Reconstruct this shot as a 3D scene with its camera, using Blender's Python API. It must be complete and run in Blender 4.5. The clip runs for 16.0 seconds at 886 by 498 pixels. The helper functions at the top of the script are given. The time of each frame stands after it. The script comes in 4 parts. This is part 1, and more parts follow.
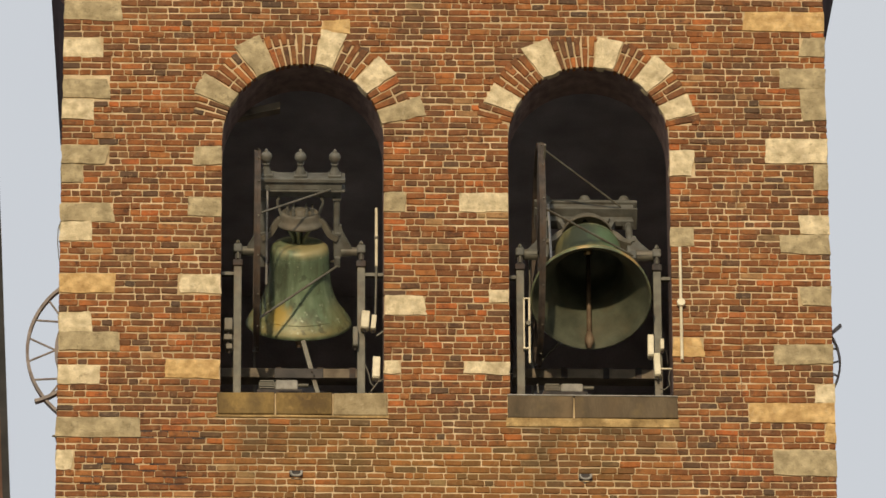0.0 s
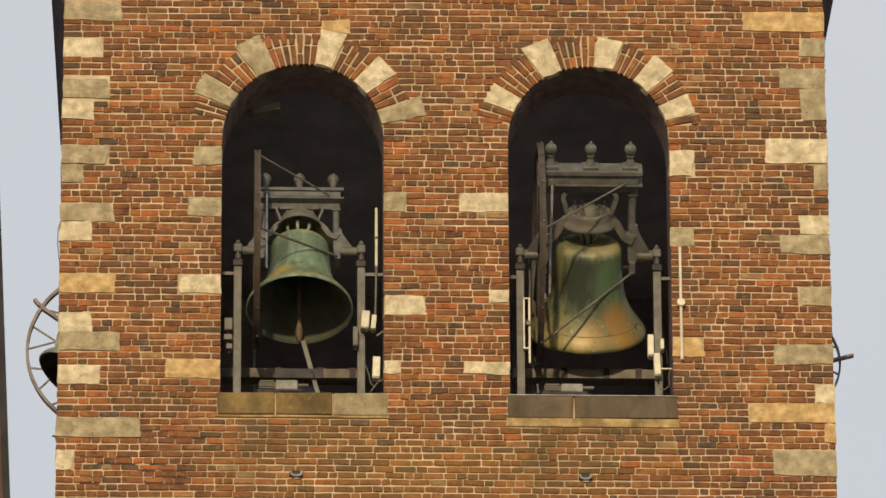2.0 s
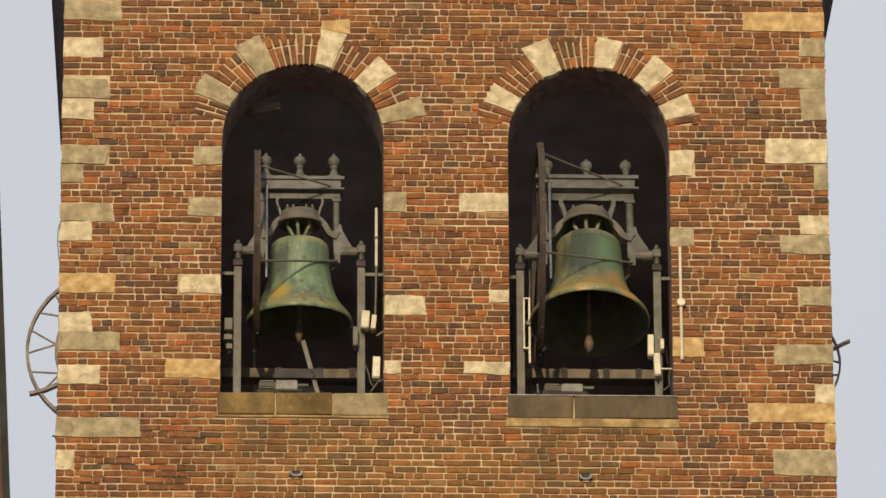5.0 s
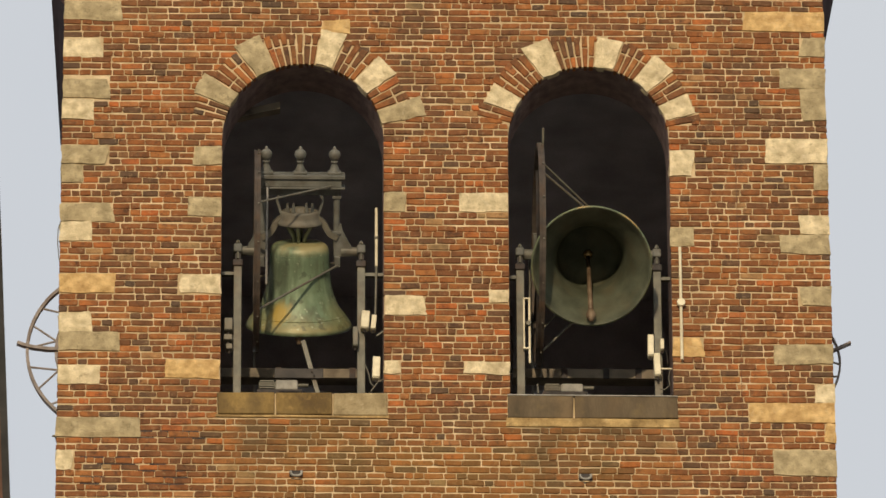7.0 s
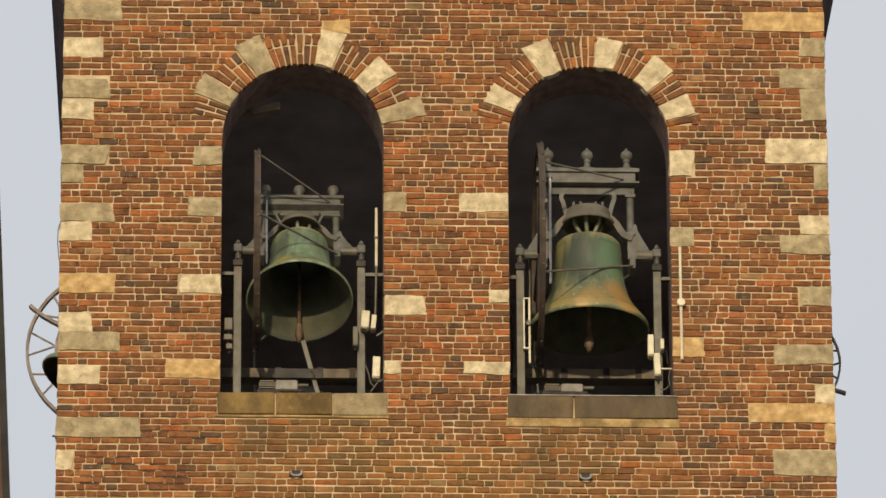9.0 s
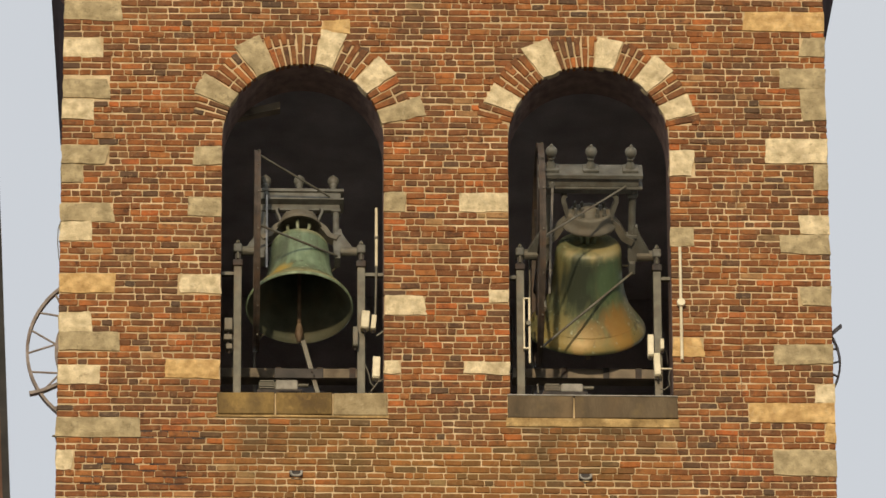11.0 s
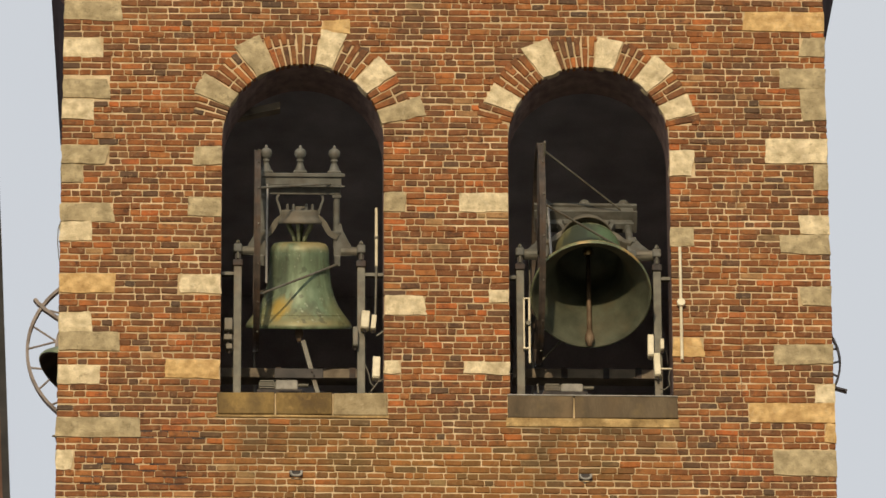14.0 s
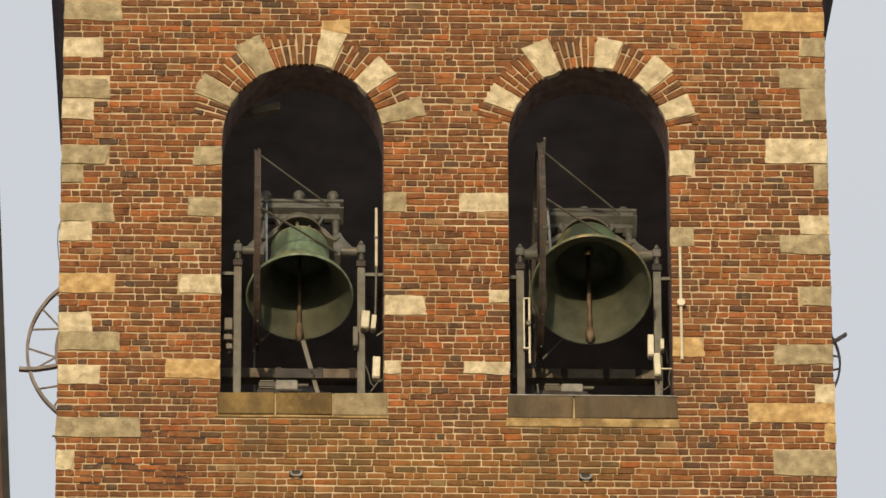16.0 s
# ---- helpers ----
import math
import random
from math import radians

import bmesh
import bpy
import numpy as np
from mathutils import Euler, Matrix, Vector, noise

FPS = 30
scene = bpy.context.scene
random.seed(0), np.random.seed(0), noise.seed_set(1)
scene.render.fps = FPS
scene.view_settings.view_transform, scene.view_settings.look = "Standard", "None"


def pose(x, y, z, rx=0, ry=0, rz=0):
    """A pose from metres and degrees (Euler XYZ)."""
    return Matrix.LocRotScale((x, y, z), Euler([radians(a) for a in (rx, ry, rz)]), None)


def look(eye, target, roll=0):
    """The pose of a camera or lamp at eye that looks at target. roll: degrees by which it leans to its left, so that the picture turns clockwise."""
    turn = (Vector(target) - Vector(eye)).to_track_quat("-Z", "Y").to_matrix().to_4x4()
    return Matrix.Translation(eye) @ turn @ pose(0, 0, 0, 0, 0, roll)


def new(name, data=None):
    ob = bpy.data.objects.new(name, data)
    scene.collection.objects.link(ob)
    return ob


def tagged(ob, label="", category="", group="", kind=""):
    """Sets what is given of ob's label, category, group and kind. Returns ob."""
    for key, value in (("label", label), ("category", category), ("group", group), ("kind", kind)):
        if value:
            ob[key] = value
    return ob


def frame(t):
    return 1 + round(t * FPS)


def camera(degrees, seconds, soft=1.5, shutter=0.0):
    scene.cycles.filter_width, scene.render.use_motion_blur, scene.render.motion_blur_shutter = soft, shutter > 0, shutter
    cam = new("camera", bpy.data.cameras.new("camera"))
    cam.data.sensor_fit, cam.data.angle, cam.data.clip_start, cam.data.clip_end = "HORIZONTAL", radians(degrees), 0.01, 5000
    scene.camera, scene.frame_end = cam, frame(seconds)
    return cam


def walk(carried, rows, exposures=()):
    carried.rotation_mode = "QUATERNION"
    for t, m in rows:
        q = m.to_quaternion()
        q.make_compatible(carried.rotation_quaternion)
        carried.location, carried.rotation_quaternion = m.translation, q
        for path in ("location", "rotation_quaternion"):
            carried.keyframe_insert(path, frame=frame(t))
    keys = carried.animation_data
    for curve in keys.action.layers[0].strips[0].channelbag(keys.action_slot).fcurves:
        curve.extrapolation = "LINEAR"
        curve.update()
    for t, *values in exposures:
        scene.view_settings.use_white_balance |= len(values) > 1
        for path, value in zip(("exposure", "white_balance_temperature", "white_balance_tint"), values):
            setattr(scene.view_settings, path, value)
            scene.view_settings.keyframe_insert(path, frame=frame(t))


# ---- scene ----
cam = camera(5.838, 16.0, soft=1.55)
EYE, AIM = (-2.608, -86.843, 1.6), (0.0, 0.0, 47.796)
walk(cam, [(0.0, look(EYE, AIM, -0.29)), (16.0, look(EYE, AIM, -0.29))], [(0.0, 0.005), (16.0, 0.04)])

# ---- light: hazy bright sky and a low warm sun from the front left ----
SUN_EL, SUN_AZ = radians(9), radians(8)
world = bpy.data.worlds.new("sky")
world.use_nodes = True
wn, wl = world.node_tree.nodes, world.node_tree.links
wn.clear()
w_out = wn.new("ShaderNodeOutputWorld")
w_bg = wn.new("ShaderNodeBackground")
w_sky = wn.new("ShaderNodeTexSky")
w_sky.sky_type, w_sky.sun_disc = "NISHITA", False
w_sky.sun_elevation, w_sky.sun_rotation = SUN_EL, radians(180) + SUN_AZ
w_sky.air_density, w_sky.dust_density = 1.0, 4.0
w_cloud = wn.new("ShaderNodeTexNoise")
w_cloud.inputs["Scale"].default_value, w_cloud.inputs["Detail"].default_value = 3.0, 5.0
w_ramp = wn.new("ShaderNodeValToRGB")
w_ramp.color_ramp.elements[0].position, w_ramp.color_ramp.elements[0].color = 0.3, (5.7, 6.05, 6.6, 1)
w_ramp.color_ramp.elements[1].position, w_ramp.color_ramp.elements[1].color = 0.75, (6.7, 6.9, 7.15, 1)
w_mix = wn.new("ShaderNodeMixRGB")
w_mix.inputs[0].default_value = 0.95
wl.new(w_cloud.outputs["Fac"], w_ramp.inputs[0])
wl.new(w_sky.outputs[0], w_mix.inputs[1])
wl.new(w_ramp.outputs[0], w_mix.inputs[2])
wl.new(w_mix.outputs[0], w_bg.inputs["Color"])
w_bg.inputs["Strength"].default_value = 0.1
wl.new(w_bg.outputs[0], w_out.inputs[0])
scene.world = world
sun = new("sun", bpy.data.lights.new("sun", "SUN"))
sun.data.energy, sun.data.angle, sun.data.color = 2.39, radians(1.5), (1.0, 0.80, 0.56)
sun.matrix_world = look((0, 0, 0), (math.cos(SUN_EL) * math.sin(SUN_AZ), math.cos(SUN_EL) * math.cos(SUN_AZ), -math.sin(SUN_EL)))
scene.view_settings.exposure = 0.0


# ---- materials ----
def material(name, stops, scale=8.0, rough=0.8, metal=0.0, bump=0.3, grain=60.0, source="", dirt=None, dirt_scale=2.0, spread=0.18, spec=0.3, stretch=(1, 1, 1), runs=(), smear=None):
    """Procedural surface: a colour ramp over noise, or over a random value for each piece, fine grain, dirt and bump."""
    m = bpy.data.materials.new(name)
    m.use_nodes = True
    n, l = m.node_tree.nodes, m.node_tree.links
    p = n["Principled BSDF"]
    p.inputs["Roughness"].default_value, p.inputs["Metallic"].default_value = rough, metal
    p.inputs["Specular IOR Level"].default_value = spec
    where = n.new("ShaderNodeNewGeometry")
    stretcher = n.new("ShaderNodeMapping")
    stretcher.inputs["Scale"].default_value = stretch
    l.new(where.outputs["Position"] if source != "object" else n.new("ShaderNodeTexCoord").outputs["Object"], stretcher.inputs[0])
    coarse, fine = n.new("ShaderNodeTexNoise"), n.new("ShaderNodeTexNoise")
    coarse.inputs["Scale"].default_value, coarse.inputs["Detail"].default_value = scale, 6.0
    fine.inputs["Scale"].default_value, fine.inputs["Detail"].default_value = grain, 4.0
    l.new(stretcher.outputs[0], coarse.inputs["Vector"])
    l.new(stretcher.outputs[0], fine.inputs["Vector"])
    ramp = n.new("ShaderNodeValToRGB")
    while len(ramp.color_ramp.elements) < len(stops):
        ramp.color_ramp.elements.new(0.5)
    for e, (at, c) in zip(ramp.color_ramp.elements, stops):
        e.position, e.color = at, (*c, 1)
    if source in ("island", "piece"):
        tone = where.outputs["Random Per Island"] if source == "island" else n.new("ShaderNodeObjectInfo").outputs["Random"]
        l.new(tone, ramp.inputs[0])
    else:
        l.new(coarse.outputs["Fac"], ramp.inputs[0])
    shade = n.new("ShaderNodeHueSaturation")
    vary = n.new("ShaderNodeMapRange")
    vary.inputs["From Min"].default_value, vary.inputs["From Max"].default_value = 0.3, 0.7
    vary.inputs["To Min"].default_value, vary.inputs["To Max"].default_value = 1 - spread, 1 + spread
    blend = n.new("ShaderNodeMath")
    blend.operation = "ADD"
    half_a, half_b = n.new("ShaderNodeMath"), n.new("ShaderNodeMath")
    half_a.operation = half_b.operation = "MULTIPLY"
    half_a.inputs[1].default_value, half_b.inputs[1].default_value = 0.6, 0.4
    l.new(coarse.outputs["Fac"], half_a.inputs[0])
    l.new(fine.outputs["Fac"], half_b.inputs[0])
    l.new(half_a.outputs[0], blend.inputs[0])
    l.new(half_b.outputs[0], blend.inputs[1])
    l.new(blend.outputs[0], vary.inputs["Value"])
    l.new(vary.outputs[0], shade.inputs["Value"])
    l.new(ramp.outputs[0], shade.inputs["Color"])
    colour = shade.outputs[0]
    if dirt:
        stain, mask, mix = n.new("ShaderNodeTexNoise"), n.new("ShaderNodeMapRange"), n.new("ShaderNodeMixRGB")
        stain.inputs["Scale"].default_value, stain.inputs["Detail"].default_value = dirt_scale, 5.0
        l.new(stretcher.outputs[0], stain.inputs["Vector"])
        mask.inputs["From Min"].default_value, mask.inputs["From Max"].default_value = 0.48, 0.68
        mask.inputs["To Max"].default_value = dirt[3]
        l.new(stain.outputs["Fac"], mask.inputs["Value"])
        l.new(mask.outputs[0], mix.inputs[0])
        l.new(colour, mix.inputs[1])
        mix.inputs[2].default_value = (*dirt[:3], 1)
        colour = mix.outputs[0]
    if smear:
        # thin smears of mortar and scorch marks at the scale of a hand
        for size, tint, low, seed in ((smear[0], smear[1], 0.56, 3.0), (smear[0] * 0.6, smear[2], 0.55, 9.0)):
            shift, speck, over, mixer = n.new("ShaderNodeMapping"), n.new("ShaderNodeTexNoise"), n.new("ShaderNodeMapRange"), n.new("ShaderNodeMixRGB")
            shift.inputs["Location"].default_value = (seed, seed, seed)
            l.new(where.outputs["Position"], shift.inputs[0])
            l.new(shift.outputs[0], speck.inputs["Vector"])
            speck.inputs["Scale"].default_value, speck.inputs["Detail"].default_value, speck.inputs["Roughness"].default_value = size, 6.0, 0.65
            over.inputs["From Min"].default_value, over.inputs["From Max"].default_value, over.inputs["To Max"].default_value = low, low + 0.16, tint[3]
            l.new(speck.outputs["Fac"], over.inputs["Value"])
            l.new(over.outputs[0], mixer.inputs[0])
            l.new(colour, mixer.inputs[1])
            mixer.inputs[2].default_value = (*tint[:3], 1)
            colour = mixer.outputs[0]
    for cx, half, top, long, tint, most in runs:
        # a dark run-off streak that hangs below a sill
        xyz, across, down, ragged = n.new("ShaderNodeSeparateXYZ"), n.new("ShaderNodeMapRange"), n.new("ShaderNodeMapRange"), n.new("ShaderNodeTexNoise")
        l.new(where.outputs["Position"], xyz.inputs[0])
        off, size = n.new("ShaderNodeMath"), n.new("ShaderNodeMath")
        off.operation, size.operation = "SUBTRACT", "ABSOLUTE"
        l.new(xyz.outputs["X"], off.inputs[0])
        off.inputs[1].default_value = cx
        l.new(off.outputs[0], size.inputs[0])
        l.new(size.outputs[0], across.inputs["Value"])
        across.inputs["From Min"].default_value, across.inputs["From Max"].default_value = half, half * 0.2
        l.new(xyz.outputs["Z"], down.inputs["Value"])
        down.inputs["From Min"].default_value, down.inputs["From Max"].default_value = top - long, top - long * 0.3
        gate = n.new("ShaderNodeMath")
        gate.operation = "LESS_THAN"
        l.new(xyz.outputs["Z"], gate.inputs[0])
        gate.inputs[1].default_value = top
        ragged.inputs["Scale"].default_value = 2.5
        l.new(where.outputs["Position"], ragged.inputs["Vector"])
        value = across.outputs[0]
        for other in (down.outputs[0], gate.outputs[0], ragged.outputs["Fac"]):
            by = n.new("ShaderNodeMath")
            by.operation = "MULTIPLY"
            l.new(value, by.inputs[0])
            l.new(other, by.inputs[1])
            value = by.outputs[0]
        wet, weight = n.new("ShaderNodeMixRGB"), n.new("ShaderNodeMath")
        weight.operation = "MULTIPLY"
        weight.inputs[1].default_value = most
        l.new(value, weight.inputs[0])
        l.new(weight.outputs[0], wet.inputs[0])
        l.new(colour, wet.inputs[1])
        wet.inputs[2].default_value = (*tint, 1)
        colour = wet.outputs[0]
    l.new(colour, p.inputs["Base Color"])
    relief = n.new("ShaderNodeBump")
    relief.inputs["Strength"].default_value, relief.inputs["Distance"].default_value = bump, 0.01
    l.new(blend.outputs[0], relief.inputs["Height"])
    l.new(relief.outputs[0], p.inputs["Normal"])
    return m


BRICK_STOPS = [(0.0, (0.105, 0.066, 0.04)), (0.03, (0.125, 0.068, 0.035)), (0.07, (0.155, 0.07, 0.029)), (0.28, (0.198, 0.077, 0.027)), (0.68, (0.275, 0.10, 0.029)),
               (0.87, (0.335, 0.135, 0.04)), (0.96, (0.42, 0.12, 0.03)), (1.0, (0.31, 0.20, 0.085))]
SOOT, MOSS = (0.075, 0.06, 0.03), (0.24, 0.155, 0.03)
RUNS = ((-1.35, 1.6, 45.68, 1.9, MOSS, 0.5), (1.45, 1.5, 45.68, 1.9, MOSS, 0.4), (0.1, 1.3, 45.3, 1.6, MOSS, 0.4), (-2.091, 0.35, 45.617, 1.0, SOOT, 0.75),
        (-1.586, 0.3, 45.622, 0.7, SOOT, 0.6), (1.134, 0.3, 45.591, 1.1, SOOT, 0.85), (1.99, 0.7, 45.585, 0.35, SOOT, 1.0))
BRICK_DIRT = (0.085, 0.06, 0.035, 0.55)
M_BRICK = material("brick_fired_clay", BRICK_STOPS, 9, 0.9, bump=0.6, grain=70, source="island", dirt=BRICK_DIRT, dirt_scale=1.3, spread=0.46, runs=RUNS, smear=(17.0, (0.46, 0.32, 0.17, 0.38), (0.055, 0.028, 0.016, 0.8)))
M_BRICK_PIECE = material("brick_fired_clay_single", BRICK_STOPS, 9, 0.9, bump=0.6, grain=70, source="piece", dirt=BRICK_DIRT, dirt_scale=1.3, spread=0.46, runs=RUNS, smear=(17.0, (0.46, 0.32, 0.17, 0.38), (0.055, 0.028, 0.016, 0.8)))
M_MORTAR = material("lime_mortar", [(0.3, (0.49, 0.365, 0.193)), (0.7, (0.70, 0.55, 0.335))], 4, 0.95, bump=0.7, grain=120, dirt=(0.28, 0.19, 0.09, 0.55), dirt_scale=0.9, runs=RUNS[3:])
M_STONE = material("pale_limestone", [(0.3, (0.60, 0.485, 0.27)), (0.7, (0.74, 0.62, 0.385))], 9, 0.92, bump=1.0, grain=110, spread=0.34, dirt=(0.30, 0.22, 0.12, 0.35), dirt_scale=5, smear=(19.0, (0.26, 0.19, 0.095, 0.65), (0.80, 0.70, 0.48, 0.4)))
M_STONE_GREY = material("grey_sandstone", [(0.3, (0.36, 0.285, 0.15)), (0.7, (0.47, 0.38, 0.215))], 9, 0.92, bump=1.0, grain=110, spread=0.34, dirt=(0.24, 0.185, 0.095, 0.4), dirt_scale=4, smear=(19.0, (0.13, 0.10, 0.055, 0.75), (0.62, 0.52, 0.32, 0.4)))
M_STONE_TAN = material("tan_sandstone", [(0.3, (0.52, 0.32, 0.115)), (0.7, (0.65, 0.45, 0.195))], 9, 0.92, bump=1.0, grain=110, spread=0.34, dirt=(0.36, 0.19, 0.07, 0.35), dirt_scale=4, smear=(19.0, (0.30, 0.17, 0.065, 0.65), (0.74, 0.58, 0.33, 0.4)))
M_SILL = material("weathered_sill_stone", [(0.3, (0.14, 0.088, 0.028)), (0.7, (0.29, 0.19, 0.06))], 2.5, 0.85, bump=0.6, grain=40, dirt=(0.06, 0.042, 0.022, 0.85), dirt_scale=1.6, stretch=(1, 1, 0.5), smear=(9.0, (0.46, 0.30, 0.10, 0.5), (0.08, 0.05, 0.025, 0.6)))
M_SILL_DARK = material("dark_sill_stone", [(0.3, (0.088, 0.064, 0.035)), (0.7, (0.15, 0.11, 0.06))], 4, 0.8, bump=0.5, grain=50, dirt=(0.20, 0.13, 0.06, 0.5), dirt_scale=2.5, stretch=(1, 1, 0.35), smear=(5.0, (0.20, 0.14, 0.055, 0.4), (0.07, 0.055, 0.03, 0.5)))
M_SILL_PALE = material("grey_sill_stone", [(0.3, (0.29, 0.22, 0.11)), (0.7, (0.40, 0.315, 0.17))], 5, 0.88, bump=0.8, grain=70, spread=0.25, dirt=(0.16, 0.11, 0.045, 0.6), dirt_scale=4, smear=(16.0, (0.14, 0.10, 0.045, 0.6), (0.60, 0.50, 0.30, 0.5)))
M_BED = material("crumbling_mortar", [(0.3, (0.34, 0.22, 0.085)), (0.7, (0.52, 0.36, 0.15))], 7, 0.95, bump=0.9, grain=60, spread=0.3, dirt=(0.15, 0.095, 0.035, 0.7), dirt_scale=4, smear=(14.0, (0.12, 0.08, 0.03, 0.7), (0.58, 0.44, 0.22, 0.4)))
M_IRON = material("painted_iron", [(0.3, (0.105, 0.105, 0.085)), (0.7, (0.17, 0.168, 0.14))], 7, 0.5, 0.0, 0.25, 90, dirt=(0.10, 0.078, 0.05, 0.4), dirt_scale=6, source="object")
M_YOKE = material("rusty_cast_iron", [(0.3, (0.115, 0.106, 0.078)), (0.7, (0.175, 0.158, 0.115))], 6, 0.6, 0.0, 0.3, 80, dirt=(0.17, 0.115, 0.058, 0.25), dirt_scale=5, source="object")
M_BRASS = material("worn_brass", [(0.3, (0.50, 0.34, 0.13)), (0.7, (0.62, 0.44, 0.19))], 9, 0.35, 0.8, 0.15, 60, source="object")
M_STEEL = material("galvanised_steel", [(0.3, (0.125, 0.12, 0.09)), (0.7, (0.185, 0.175, 0.132))], 9, 0.5, 0.2, 0.2, 90, dirt=(0.14, 0.09, 0.05, 0.4), dirt_scale=5, source="object")
# black iron; also the shade in the handle recesses and eroded joints
M_DARK_IRON_SHADE = material("blackened_iron", [(0.3, (0.03, 0.027, 0.024)), (0.7, (0.06, 0.052, 0.045))], 9, 0.6, 0.2, 0.3, 90, dirt=(0.08, 0.04, 0.02, 0.5), dirt_scale=6, source="object")
M_WHEEL = material("brown_weathered_iron", [(0.3, (0.055, 0.044, 0.034)), (0.7, (0.10, 0.08, 0.06))], 9, 0.65, 0.1, 0.3, 90, dirt=(0.12, 0.065, 0.03, 0.5), dirt_scale=6, source="object")
# iron of the side wheels, its colour lifted to paint in the haze over them
M_RIM = material("weathered_grey_iron", [(0.3, (0.24, 0.205, 0.18)), (0.7, (0.34, 0.295, 0.26))], 9, 0.6, 0.0, 0.3, 90, dirt=(0.12, 0.075, 0.05, 0.5), dirt_scale=5, source="object")
M_WORN = material("worn_bare_iron", [(0.3, (0.36, 0.34, 0.30)), (0.7, (0.48, 0.46, 0.41))], 20, 0.5, 0.2, 0.2, 90, source="object")
M_LEAD = material("weathered_lead", [(0.3, (0.26, 0.25, 0.21)), (0.7, (0.38, 0.36, 0.30))], 9, 0.6, 0.0, 0.2, 60)
M_WHITE = material("cream_plastic", [(0.3, (0.74, 0.66, 0.44)), (0.7, (0.82, 0.75, 0.53))], 5, 0.45, 0.0, 0.1, 60, dirt=(0.4, 0.33, 0.2, 0.4), dirt_scale=7)
M_CONCRETE = material("beam_concrete", [(0.3, (0.17, 0.14, 0.10)), (0.7, (0.32, 0.27, 0.195))], 6, 0.9, bump=0.5, grain=60, dirt=(0.06, 0.05, 0.04, 0.9), dirt_scale=3)
M_DARK_WALL = material("grey_plaster", [(0.3, (0.35, 0.34, 0.36)), (0.7, (0.43, 0.42, 0.44))], 2, 0.95, bump=0.5, grain=40)
M_REVEAL = material("dark_reveal_brick", [(0.3, (0.17, 0.118, 0.10)), (0.7, (0.25, 0.175, 0.15))], 7, 0.95, bump=0.6, grain=40)
M_SHAFT = material("shaft_brick", [(0.3, (0.16, 0.065, 0.032)), (0.7, (0.27, 0.105, 0.045))], 3, 0.92, bump=0.6, grain=40, dirt=(0.08, 0.05, 0.03, 0.5), dirt_scale=0.8, stretch=(4, 4, 14))
M_BOARDS = material("dusty_floor_boards", [(0.3, (0.24, 0.20, 0.155)), (0.7, (0.36, 0.31, 0.24))], 4, 0.9, bump=0.4, grain=50, stretch=(0.2, 1, 1))
M_GROUND = material("paving", [(0.3, (0.14, 0.13, 0.11)), (0.7, (0.22, 0.20, 0.17))], 0.3, 0.9, bump=0.3, grain=5)
M_SLATE = material("dark_slate", [(0.3, (0.025, 0.026, 0.024)), (0.7, (0.05, 0.048, 0.044))], 3, 0.8, bump=0.4, grain=30)
M_EAVE = material("shaded_eave_brick", [(0.3, (0.035, 0.02, 0.02)), (0.7, (0.055, 0.032, 0.03))], 3, 0.9, bump=0.4, grain=30)
M_RUST_WALL = material("brown_render", [(0.3, (0.10, 0.055, 0.035)), (0.7, (0.16, 0.09, 0.06))], 3, 0.9, bump=0.4, grain=30)


